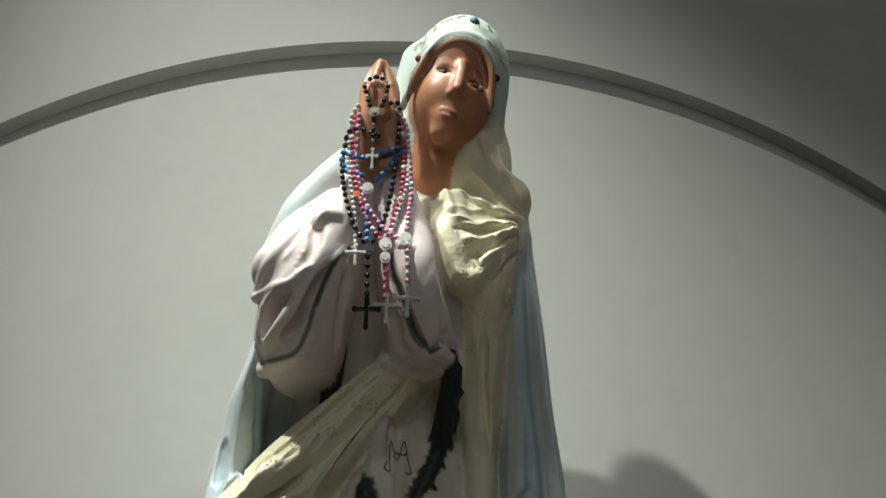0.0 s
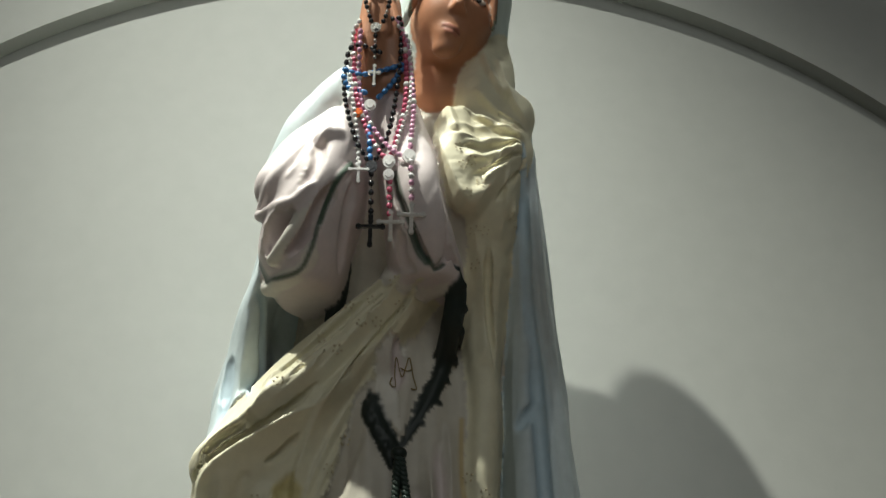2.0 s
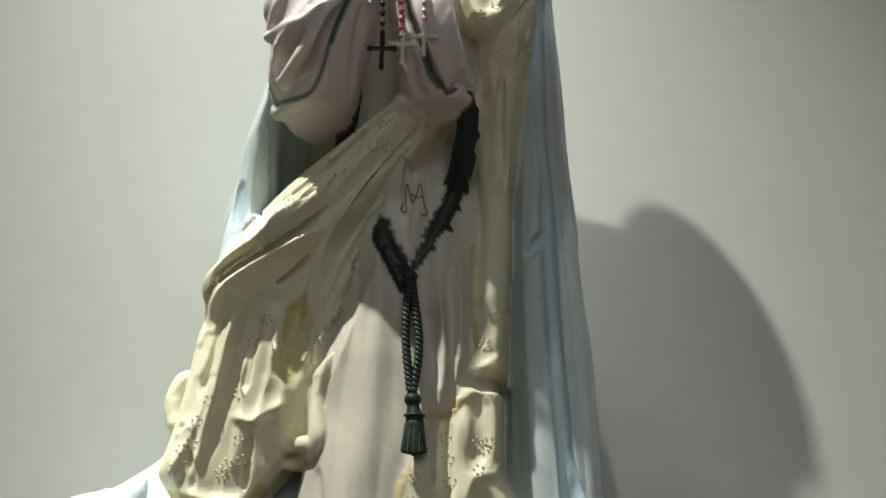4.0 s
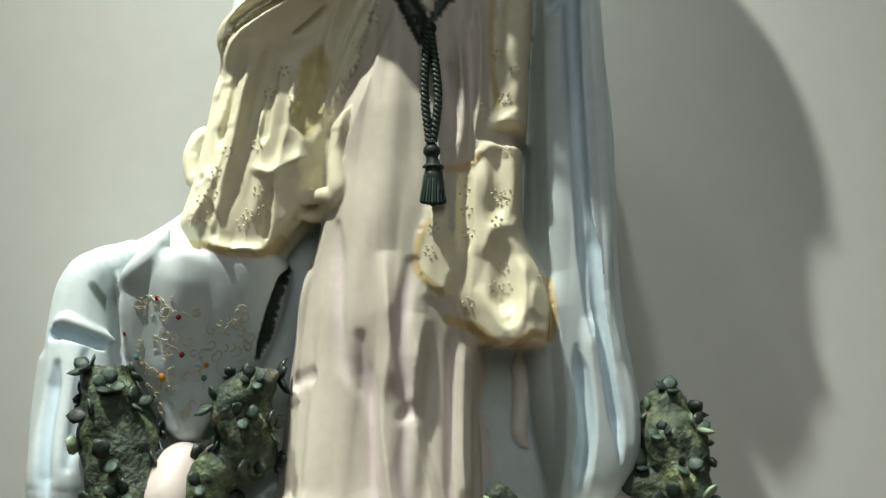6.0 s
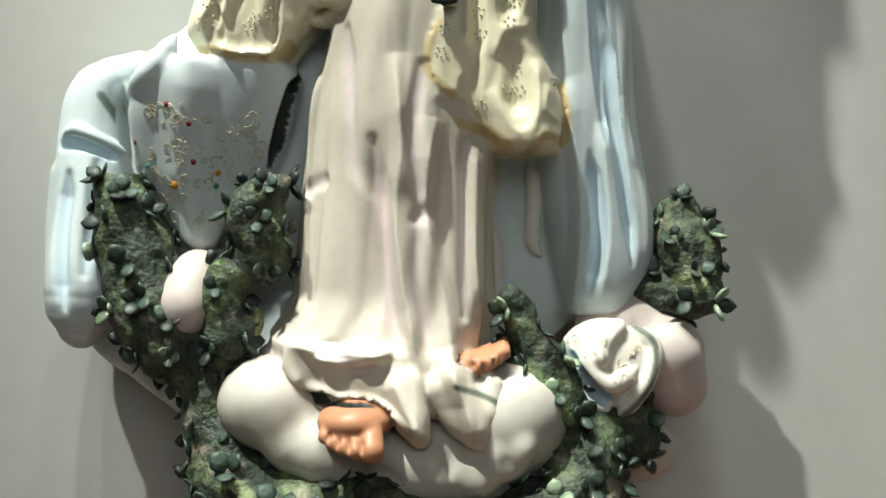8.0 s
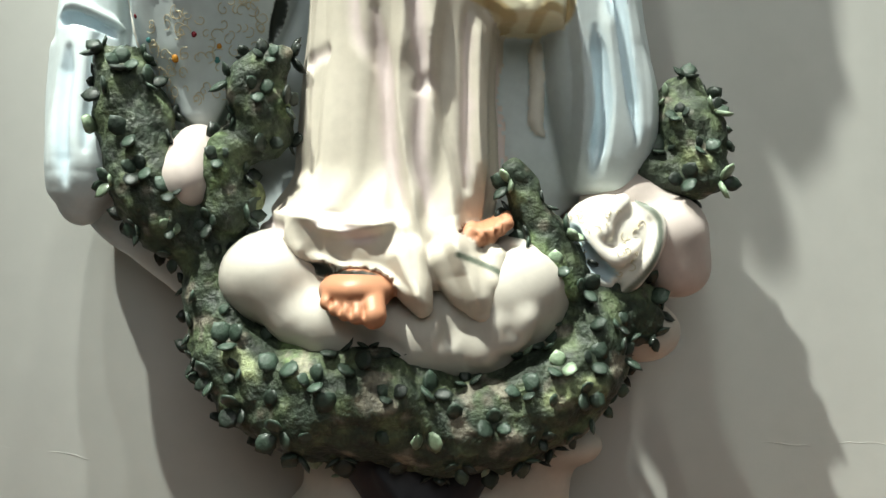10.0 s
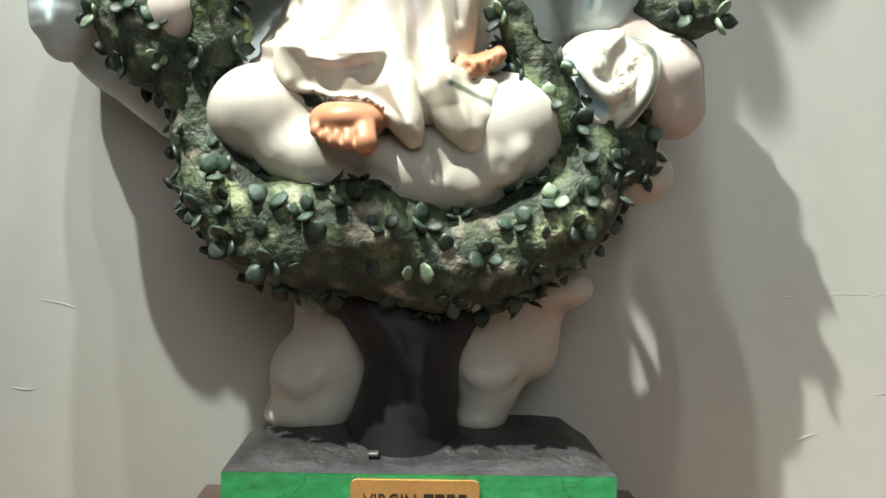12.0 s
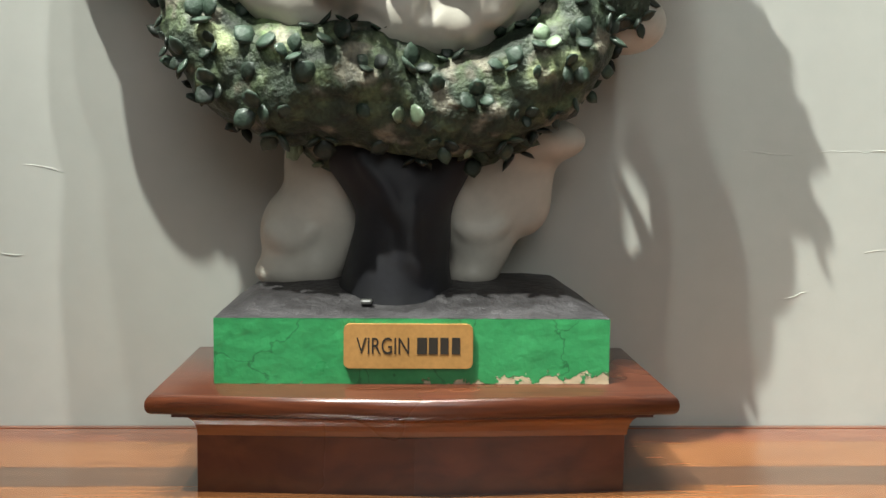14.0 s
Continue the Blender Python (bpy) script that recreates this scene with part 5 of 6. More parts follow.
def pleat(v, n, labels, pts, width, out, names, side):
    """A cloth fold with a keen crest: it falls away steeply on one side and softly on the other."""
    c = smooth_curve(pts, 0.01)[:, :2]
    lo, hi = c.min(0) - width, c.max(0) + width
    near = np.flatnonzero((v[:, 0] > lo[0]) & (v[:, 0] < hi[0]) & (v[:, 2] > lo[1]) & (v[:, 2] < hi[1]) & (n[:, 1] < 0.3) & np.isin(labels, names))
    if len(near) == 0:
        return
    best, sign, pos = np.full(len(near), 9.0), np.ones(len(near)), np.zeros(len(near))
    for i, (a, b) in enumerate(zip(c, c[1:])):
        ab = b - a
        px, pz = v[near, 0] - a[0], v[near, 2] - a[1]
        t = np.clip((px * ab[0] + pz * ab[1]) / max(ab @ ab, 1e-9), 0, 1)
        d = np.hypot(px - t * ab[0], pz - t * ab[1])
        closer = d < best
        best = np.where(closer, d, best)
        sign = np.where(closer, np.sign(ab[0] * pz - ab[1] * px) * side, sign)
        pos = np.where(closer, (i + t) / (len(c) - 1), pos)
    soft = np.clip(1 - best / width, 0, 1) ** 1.8
    steep = np.clip(1 - best / (0.33 * width), 0, 1)
    taper = np.clip(np.minimum(pos, 1 - pos) * 7, 0, 1) ** 0.7
    v[near, 1] -= out * taper * np.where(sign > 0, soft, steep)


for pts, r, out, names in (
    ([(-0.044, 1.413), (-0.079, 1.345), (-0.112, 1.268), (-0.126, 1.178)], 0.016, 0.006, (VEIL,)), ([(-0.074, 1.416), (-0.108, 1.352), (-0.134, 1.275), (-0.149, 1.207)], 0.016, 0.006, (VEIL,)),
    ([(-0.118, 1.407), (-0.189, 1.354), (-0.252, 1.313), (-0.278, 1.271)], 0.018, 0.006, (VEIL,)), ([(-0.241, 1.276), (-0.250, 1.202), (-0.271, 1.108), (-0.281, 1.052)], 0.02, 0.006, (VEIL,)),
    ([(-0.180, 1.285), (-0.187, 1.211), (-0.201, 1.138), (-0.206, 1.054)], 0.02, 0.006, (VEIL,)), ([(-0.119, 1.818), (-0.156, 1.768), (-0.185, 1.724)], 0.018, 0.005, (SLEEVE,)),
    ([(0.146, 1.859), (0.102, 1.852), (0.059, 1.856)], 0.014, 0.005, (VEIL,)), ([(0.151, 1.848), (0.111, 1.821), (0.072, 1.815)], 0.014, 0.005, (VEIL,)),
    ([(0.155, 1.838), (0.123, 1.791), (0.101, 1.750)], 0.014, 0.005, (VEIL,)), ([(0.156, 1.833), (0.140, 1.771), (0.134, 1.703)], 0.014, 0.005, (VEIL,)),
    ([(0.118, 1.657), (0.114, 1.575), (0.117, 1.481)], 0.016, 0.005, (VEIL,)), ([(0.024, 1.337), (0.028, 1.261), (0.026, 1.180)], 0.016, 0.005, (DRESS, ROSE)),
    ([(0.042, 1.353), (0.048, 1.262), (0.046, 1.173)], 0.016, 0.005, (DRESS, ROSE)), ([(-0.050, 1.381), (-0.083, 1.281), (-0.127, 1.140), (-0.149, 1.014)], 0.022, 0.005, (DRESS, ROSE)),
):
    PLEATS.append((pts, r, out, names, 1))
EYE = np.array([-0.0015, 0.003, 0.943])


def lean(p):
    """The figure bends forward from the waist up."""
    p = np.array(p, float)
    f = np.clip((p[..., 2] - 1.43) / 0.32, 0, 1)
    return EYE + (p - EYE) * (1 - 0.09 * f * f * (3 - 2 * f))[..., None]


face_dir = normals(verts, quads)
if (face_dir * (verts - np.array([0, 1.47, 1.2]))).sum() < 0:
    face_dir = -face_dir
flat = verts.copy()
verts = drape(verts, quads, labels)
for row in PLEATS:
    pleat(verts, face_dir, labels, *row)
# the raised ornament follows the cloth under it
tree_of = kdtree.KDTree(len(flat))
for i, p in enumerate(flat.tolist()):
    tree_of.insert(p, i)
tree_of.balance()
for i, p in enumerate(EXTRA[0]):
    k = tree_of.find(p)[1]
    EXTRA[0][i] = tuple(np.array(p) + verts[k] - flat[k])
colours = soften(np.array(PAINT)[labels], quads, 2)
for plain, tint in ((DRESS, ROSE), (CLOAK, BLUE)):
    m = soften(np.repeat((labels == tint).astype(float)[:, None], 3, 1), quads, 16)[:, :1]
    own = np.isin(labels, (plain, tint))
    colours[own] = (np.array(PAINT[plain]) * (1 - m) + np.array(PAINT[tint]) * m)[own]
TRIM, LACE = (0.05, 0.085, 0.055), (0.55, 0.42, 0.2)
for pts, wd, col, top in (
    ([(-0.228, 1.651), (-0.224, 1.620), (-0.211, 1.589), (-0.194, 1.569), (-0.171, 1.562), (-0.151, 1.569), (-0.139, 1.601), (-0.134, 1.636), (-0.123, 1.689), (-0.094, 1.752)], 0.0032, TRIM, 1.36),
    ([(-0.132, 1.645), (-0.121, 1.695), (-0.094, 1.752)], 0.0045, TRIM, 1.36),
    ([(-0.030, 1.740), (-0.021, 1.698), (-0.004, 1.647), (0.011, 1.605), (0.028, 1.578), (0.040, 1.590)], 0.0035, TRIM, 1.36), ([(-0.005, 1.644), (0.006, 1.605), (0.018, 1.586)], 0.006, TRIM, 1.36),
    ([(-0.443, 1.007), (-0.419, 0.965), (-0.393, 0.888), (-0.356, 0.837), (-0.302, 0.801), (-0.269, 0.845)], 0.005, (0.09, 0.13, 0.1), 1.46),
    ([(0.016, 0.649), (0.043, 0.640), (0.066, 0.629), (0.069, 0.618)], 0.0035, TRIM, 1.45), ([(0.238, 0.725), (0.266, 0.696), (0.256, 0.644), (0.219, 0.600)], 0.004, TRIM, 1.46),
    ([(-0.326, 1.061), (-0.288, 1.053), (-0.253, 1.042), (-0.212, 1.045), (-0.193, 1.065)], 0.005, LACE, 1.45), ([(0.017, 0.965), (0.051, 0.956), (0.093, 0.927), (0.120, 0.950), (0.149, 0.951), (0.153, 0.981), (0.148, 1.023)], 0.006, LACE, 1.45),
    ([(-0.009, 1.083), (-0.018, 1.067), (-0.022, 1.025), (0.009, 0.996)], 0.005, LACE, 1.45), ([(0.013, 1.152), (0.037, 1.156), (0.054, 1.173)], 0.005, LACE, 1.45),
    ([(0.068, 1.389), (0.067, 1.311), (0.076, 1.235)], 0.0035, LACE, 1.45),
    ([(0.040, 2.013), (0.052, 2.010), (0.062, 2.003)], 0.0032, (0.36, 0.13, 0.09), 1.36), ([(0.043, 2.004), (0.050, 2.001), (0.058, 1.997)], 0.0034, (0.4, 0.15, 0.1), 1.36),
    ([(0.037, 2.011), (0.049, 2.006), (0.064, 1.999)], 0.0012, (0.12, 0.035, 0.025), 1.36),
    ([(0.026, 2.117), (0.042, 2.124), (0.062, 2.114)], 0.0013, (0.26, 0.11, 0.06), 1.36), ([(0.089, 2.104), (0.099, 2.104), (0.112, 2.094)], 0.0013, (0.26, 0.11, 0.06), 1.36),
    ([(0.119, 0.882), (0.119, 0.827), (0.128, 0.813)], 0.004, (0.25, 0.27, 0.22), 1.45),
):
    brush(verts, colours, pts, wd, col, 0.85, top)
# forehead in the hood's mouth, and the hood's dark rim
mouth = (verts - np.array([0.056, 1.30, 2.048])) @ np.array(Euler((0, radians(14), 0)).to_matrix()) / np.array([0.07, 0.075, 0.1])
mouth = np.linalg.norm(mouth, axis=1)
lip = (labels == HOOD) & (verts[:, 2] > 2.0) & (verts[:, 1] < 1.42)
colours[lip & (mouth < 1.05)] = PAINT[SKIN]
colours[lip & (mouth >= 1.05) & (mouth < 1.115)] = (0.17, 0.19, 0.14)
if EXTRA[0]:
    EXTRA = (lean(EXTRA[0]).tolist(), EXTRA[1], EXTRA[2])
statue = clay_object("statue", lean(verts), quads, colours, STATUE, EXTRA)
tagged(statue, "glossy painted plaster statue in cream gown and pale blue mantle", "statue")

# ---- the tree under the figure: cloud, foliage, trunk, leaves ----
FOLIAGE = material("painted_foliage", (0.1, 0.14, 0.07), 0.62, vary=0.55, scale=45, fine=170, bump=0.9, depth=0.004, coat=0.0, attribute="paint")
LEAF = material("leaf_paint", (0.022, 0.038, 0.026), 0.5, vary=0.45, scale=60, fine=160, bump=0.4, depth=0.003, coat=0.05, spread=0.6)
PALE_LEAF = material("worn_leaf_paint", (0.17, 0.23, 0.15), 0.4, vary=0.4, scale=60, fine=160, bump=0.4, depth=0.002, coat=0.1, spread=0.4)
BARK = material("black_bark", (0.009, 0.009, 0.013), 0.6, vary=0.4, scale=14, fine=40, bump=0.35, depth=0.003)
tree = empty("tree_stump", (0, 1.42, 0.2))
tagged(tree, "painted plaster tree with leafy crown, black trunk and cloud", "sculpted tree")


def clay_part(name, cl, paints, mat, parent, soft=2, label=""):
    v, q, lab = cl.mesh()
    col = soften(np.array(paints)[lab], q, soft)
    ob = clay_object(name, v - np.array(parent.location), q, col, mat, parent=parent)
    return tagged(ob, label), v, q, lab


soil = Clay((-0.46, 1.2, 0.2), (0.46, 1.59, 0.88), 0.004)
CLOUDS = [(0.52, 0.49, 0.43), (0.52, 0.49, 0.43), (0.55, 0.48, 0.44), (0.5, 0.45, 0.38)]
for at, r, lab in (
    ((-0.207, 1.400, 0.619), (0.068, 0.07, 0.06), 1), ((-0.130, 1.405, 0.568), (0.08, 0.08, 0.06), 1), ((-0.025, 1.410, 0.549), (0.09, 0.08, 0.06), 1), ((0.072, 1.405, 0.600), (0.085, 0.08, 0.075), 1), ((0.045, 1.400, 0.543), (0.05, 0.06, 0.045), 1),
    ((0.106, 1.400, 0.621), (0.05, 0.06, 0.05), 1), ((0.292, 1.450, 0.685), (0.05, 0.05, 0.05), 2), ((0.306, 1.460, 0.642), (0.042, 0.045, 0.04), 2), ((0.262, 1.470, 0.557), (0.05, 0.05, 0.04), 1), ((-0.316, 1.400, 0.738), (0.035, 0.04, 0.04), 2), ((-0.307, 1.420, 0.769), (0.035, 0.04, 0.04), 2), ((0.237, 1.470, 0.722), (0.06, 0.05, 0.05), 2),
    ((-0.150, 1.500, 0.284), (0.058, 0.045, 0.065), 1), ((-0.110, 1.500, 0.315), (0.05, 0.045, 0.08), 1), ((0.061, 1.500, 0.348), (0.06, 0.045, 0.08), 1), ((-0.121, 1.500, 0.337), (0.05, 0.045, 0.06), 1), ((-0.165, 1.500, 0.233), (0.05, 0.045, 0.025), 1), ((-0.096, 1.500, 0.382), (0.08, 0.05, 0.06), 1), ((-0.131, 1.500, 0.243), (0.03, 0.045, 0.03), 1),
    ((0.076, 1.500, 0.318), (0.06, 0.045, 0.055), 1), ((0.133, 1.510, 0.329), (0.042, 0.04, 0.05), 1), ((0.081, 1.500, 0.269), (0.04, 0.045, 0.04), 1), ((0.067, 1.500, 0.231), (0.035, 0.045, 0.02), 1), ((0.098, 1.500, 0.378), (0.08, 0.05, 0.06), 1), ((0.154, 1.480, 0.407), (0.06, 0.05, 0.03), 1),
):
    soil.ball(at, r, lab, 0.022)
for pts, r in (([(0.067, 0.578), (0.061, 0.551), (0.041, 0.531)], 0.02), ([(0.100, 0.585), (0.090, 0.559), (0.074, 0.545)], 0.016), ([(-0.214, 0.638), (-0.197, 0.593), (-0.170, 0.560)], 0.03), ([(-0.193, 0.289), (-0.164, 0.275), (-0.136, 0.290)], 0.015), ([(0.052, 0.293), (0.082, 0.286), (0.111, 0.301)], 0.012)):
    soil.fold(pts, r, 0.008, 1, 0.01)
soil.fold([(-0.118, 0.575), (-0.091, 0.549), (-0.051, 0.536)], 0.012, 0.006, 1, 0.01, cut=True)
soil.fold([(0.027, 0.604), (0.014, 0.564), (0.001, 0.544)], 0.012, 0.008, 1, 0.012, cut=True)
cloud, _, _, _ = clay_part("cloud", soil, CLOUDS, STATUE, tree, 3, "billowing cream and pink plaster cloud")

moss = Clay((-0.46, 1.2, 0.25), (0.46, 1.59, 0.9), 0.004)
mchain = moss.chain
GREENS = [(0.036, 0.052, 0.029), (0.036, 0.052, 0.029), (0.12, 0.175, 0.07), (0.24, 0.28, 0.14)]
mchain([(-0.407, 1.420, 0.882, 0.03), (-0.391, 1.420, 0.821, 0.045), (-0.374, 1.420, 0.750, 0.05), (-0.340, 1.420, 0.694, 0.05), (-0.284, 1.430, 0.652, 0.04), (-0.281, 1.420, 0.590, 0.035)], 1, 0.01)
mchain([(-0.207, 1.390, 0.894, 0.02), (-0.234, 1.390, 0.858, 0.035), (-0.227, 1.400, 0.802, 0.035), (-0.265, 1.400, 0.766, 0.028), (-0.270, 1.400, 0.696, 0.03)], 1, 0.01)
mchain([(-0.290, 1.420, 0.629, 0.03), (-0.273, 1.410, 0.565, 0.045), (-0.232, 1.400, 0.504, 0.06), (-0.162, 1.390, 0.471, 0.072), (-0.079, 1.385, 0.476, 0.075), (0.004, 1.385, 0.446, 0.062), (0.087, 1.390, 0.461, 0.064), (0.164, 1.400, 0.510, 0.06), (0.187, 1.420, 0.574, 0.05), (0.244, 1.440, 0.582, 0.042)], 1, 0.015)
mchain([(-0.095, 1.410, 0.541, 0.04), (-0.052, 1.400, 0.514, 0.05), (-0.038, 1.410, 0.486, 0.06)], 1, 0.012)
mchain([(-0.109, 1.450, 0.417, 0.05), (0.021, 1.450, 0.405, 0.04), (0.114, 1.450, 0.428, 0.04)], 1, 0.012)
mchain([(0.085, 1.380, 0.750, 0.018), (0.103, 1.385, 0.710, 0.024), (0.129, 1.390, 0.663, 0.03), (0.157, 1.390, 0.615, 0.03)], 1, 0.01)
mchain([(0.312, 1.470, 0.864, 0.03), (0.318, 1.460, 0.818, 0.045), (0.328, 1.440, 0.760, 0.03), (0.282, 1.460, 0.766, 0.035)], 1, 0.01)
for pts, r, lab in (([(-0.270, 0.789), (-0.276, 0.755), (-0.272, 0.728)], 0.016, 2), ([(-0.207, 0.845), (-0.200, 0.818)], 0.014, 2), ([(-0.176, 0.541), (-0.162, 0.488)], 0.02, 2), ([(-0.251, 0.526), (-0.221, 0.501)], 0.016, 3), ([(0.123, 0.479), (0.156, 0.493), (0.189, 0.494)], 0.02, 3), ([(0.108, 0.674), (0.136, 0.634), (0.157, 0.607)], 0.016, 2), ([(-0.237, 0.734), (-0.240, 0.707)], 0.012, 3), ([(-0.335, 0.710), (-0.325, 0.724)], 0.014, 3), ([(0.311, 0.784), (0.329, 0.770)], 0.016, 3), ([(-0.090, 0.462), (-0.050, 0.470)], 0.018, 1)):
    moss.fold(pts, r, 0.006, lab, 0.006)
v0, q0, lab0 = moss.mesh()
lump = np.array([noise.noise(Vector(p) * 26) * 0.008 + noise.noise(Vector(p) * 85) * 0.003 for p in v0.tolist()])
mid = np.array([0.0, 1.44, 0.6])
nrm = np.zeros_like(v0)
fn = np.cross(v0[q0[:, 2]] - v0[q0[:, 0]], v0[q0[:, 3]] - v0[q0[:, 1]])
for i in range(4):
    for ch in range(3):
        nrm[:, ch] += np.bincount(q0[:, i], fn[:, ch], len(v0))
nrm /= np.maximum(np.linalg.norm(nrm, axis=1), 1e-9)[:, None]
if (nrm * (v0 - v0.mean(0))).sum() < 0:
    nrm = -nrm
v1 = v0 + nrm * lump[:, None]
# dabbed paint: dark green over bare cream plaster, thinner towards the underside
dabs = soften(np.array(GREENS)[lab0], q0, 3)
for i, p in enumerate(v1.tolist()):
    p = Vector(p)
    a = noise.noise(p * 30) + 0.6 * noise.noise(p * 75)
    b = noise.noise(p * 22 + Vector((9, 4, 1))) + 0.7 * noise.noise(p * 60)
    if b > 0.45:
        dabs[i] = dabs[i] * 0.3 + np.array((0.26, 0.235, 0.18)) * 0.7 * min(1.0, 0.4 + (b - 0.45) * 3)
    elif a > 0.24:
        dabs[i] = dabs[i] * 0.45 + np.array((0.125, 0.165, 0.08)) * 0.55 * min(1.0, 0.5 + a)
    elif a < -0.2:
        dabs[i] = dabs[i] * 0.4 + np.array((0.012, 0.022, 0.015)) * 0.6
foliage = clay_object("foliage", v1 - np.array(tree.location), q0, soften(dabs, q0, 1), FOLIAGE, parent=tree)
tagged(foliage, "mottled dark green moulded foliage")

wood_clay = Clay((-0.2, 1.32, 0.2), (0.16, 1.56, 0.55), 0.004)
wood_clay.chain([(-0.137, 1.450, 0.424, 0.022), (-0.079, 1.440, 0.387, 0.04), (-0.032, 1.440, 0.337, 0.054), (-0.023, 1.440, 0.294, 0.059), (-0.028, 1.440, 0.251, 0.064), (-0.030, 1.445, 0.210, 0.073), (-0.029, 1.445, 0.171, 0.08)], 1, 0.015)
wood_clay.chain([(0.057, 1.440, 0.389, 0.018), (0.025, 1.440, 0.367, 0.034), (-0.010, 1.440, 0.323, 0.048), (-0.020, 1.440, 0.266, 0.052)], 1, 0.015)
wood_clay.chain([(-0.043, 1.440, 0.394, 0.05), (-0.021, 1.440, 0.352, 0.05)], 1, 0.02)
wood_clay.fold([(-0.076, 0.384), (-0.041, 0.343), (-0.024, 0.302)], 0.01, 0.006, 1, 0.01)
wood_clay.fold([(-0.010, 0.330), (-0.013, 0.275), (-0.002, 0.241)], 0.012, 0.006, 1, 0.012)
clay_part("trunk", wood_clay, [(0.009, 0.009, 0.013)] * 2, BARK, tree, 0, "smooth black painted trunk")

# one thick cupped leaf
leaf_v, leaf_f = [], []
for t, wd, th in ((0.0, 0.25, 0.5), (0.2, 0.8, 0.9), (0.5, 1.0, 1.0), (0.78, 0.72, 0.8)):
    for k in range(6):
        a = 2 * math.pi * k / 6
        leaf_v.append((0.0115 * wd * math.cos(a), 0.025 * t, 0.0042 * th * math.sin(a) + 0.006 * t * t + 0.004 * abs(math.cos(a)) * wd))
leaf_v += [(0, -0.001, 0), (0, 0.0262, 0.0085)]
for j in range(3):
    for k in range(6):
        leaf_f.append((j * 6 + k, j * 6 + (k + 1) % 6, j * 6 + 6 + (k + 1) % 6, j * 6 + 6 + k))
for k in range(6):
    leaf_f += [((k + 1) % 6, k, 24), (18 + k, 18 + (k + 1) % 6, 25)]
leaf_mesh = []
for mat in (LEAF, PALE_LEAF):
    me = bpy.data.meshes.new("leaf")
    me.from_pydata(leaf_v, [], leaf_f)
    me.polygons.foreach_set("use_smooth", [True] * len(me.polygons))
    me.materials.append(mat)
    leaf_mesh.append(me)
rng = random.Random(11)
order = np.flatnonzero(nrm[:, 1] < 0.3).tolist()
rng.shuffle(order)
order.sort(key=lambda i: nrm[i, 1] > -0.25)
tips, count = [], 0
rest_v, rest_f = [], []
for i in order:
    p = v1[i]
    gap = 0.042 if p[2] > 0.6 or (abs(p[0] + 0.05) < 0.15 and p[2] < 0.52) else 0.035
    if soil.d[tuple(np.clip(np.round((p - soil.low) / soil.h).astype(int), 0, soil.n - 1))] < -0.004:
        continue
    if any((p[0] - a) ** 2 + (p[1] - b) ** 2 + (p[2] - c) ** 2 < gap ** 2 for a, b, c in tips):
        continue
    tips.append(tuple(p))
    n = (Vector(nrm[i]) + Vector((0, 0, 0.25))).normalized()
    spin, size, pale = rng.uniform(0, 2 * math.pi), rng.uniform(0.62, 0.95) if p[2] > 0.6 else rng.uniform(0.62, 0.98), rng.random() < 0.14
    petals = rng.choice((2, 3, 3, 4)) if p[2] > 0.6 else rng.choice((1, 2, 3, 3))
    for k in range(petals):
        count += 1
        mat_i = 1 if pale and k < 2 else 0
        side = Matrix.Rotation(spin + 2 * math.pi * k / petals + rng.uniform(-0.4, 0.4), 3, n) @ n.orthogonal().normalized()
        along = (side + n * rng.uniform(0.15, 0.6)).normalized()
        across = along.cross(n).normalized()
        up = across.cross(along)
        rot = Matrix((across, along, up)).transposed().to_4x4()
        s = size * rng.uniform(0.8, 1.2)
        m = Matrix.Translation(Vector(p) + side * 0.003 - n * 0.002 - Vector(tree.location)) @ rot @ Matrix.Diagonal((s * rng.uniform(0.9, 1.25), s, s, 1))
        if count <= 298:
            ob = new("leaf", leaf_mesh[mat_i])
            ob.parent = tree
            ob.matrix_local = m
        else:
            base = len(rest_v)
            rest_v.extend(tuple(m @ Vector(v)) for v in leaf_v)
            rest_f.extend(tuple(base + j for j in f) for f in leaf_f)
rest = obj("leaf_mass", rest_v, rest_f, LEAF, tree, True)
tagged(rest, "small dark green moulded leaves", kind="stuff")


# ---- rosaries hung over the hands ----
def plastic(name, colour, rough=0.25):
    return material(name, colour, rough, vary=0.08, scale=200, fine=400, bump=0.05, coat=0.3)


BLACK, WHITE, PINK, ROSY, SKY, SILVER, ORANGE = (plastic("black_bead", (0.012, 0.012, 0.014)), plastic("white_bead", (0.75, 0.73, 0.7)), plastic("deep_pink_bead", (0.6, 0.12, 0.2)),
    plastic("light_pink_bead", (0.68, 0.36, 0.5)), plastic("blue_bead", (0.06, 0.22, 0.5)), material("silver_metal", (0.7, 0.68, 0.62), 0.3, metal=0.9), plastic("orange_plastic", (0.8, 0.16, 0.02)))


def bead_mesh(mat, r, long=1.0):
    bm = bmesh.new()
    bmesh.ops.create_uvsphere(bm, u_segments=6, v_segments=4, radius=r)
    bmesh.ops.scale(bm, vec=(1, 1, long), verts=bm.verts)
    me = bpy.data.meshes.new("bead")
    bm.to_mesh(me)
    bm.free()
    me.polygons.foreach_set("use_smooth", [True] * len(me.polygons))
    me.materials.append(mat)
    return me


def raised(z):
    """Height of what hangs on the hands, which stand back from the sleeves."""
    return z + 0.02 * (z - 0.943) * min(1.0, max(0.0, (z - 1.88) / 0.06))


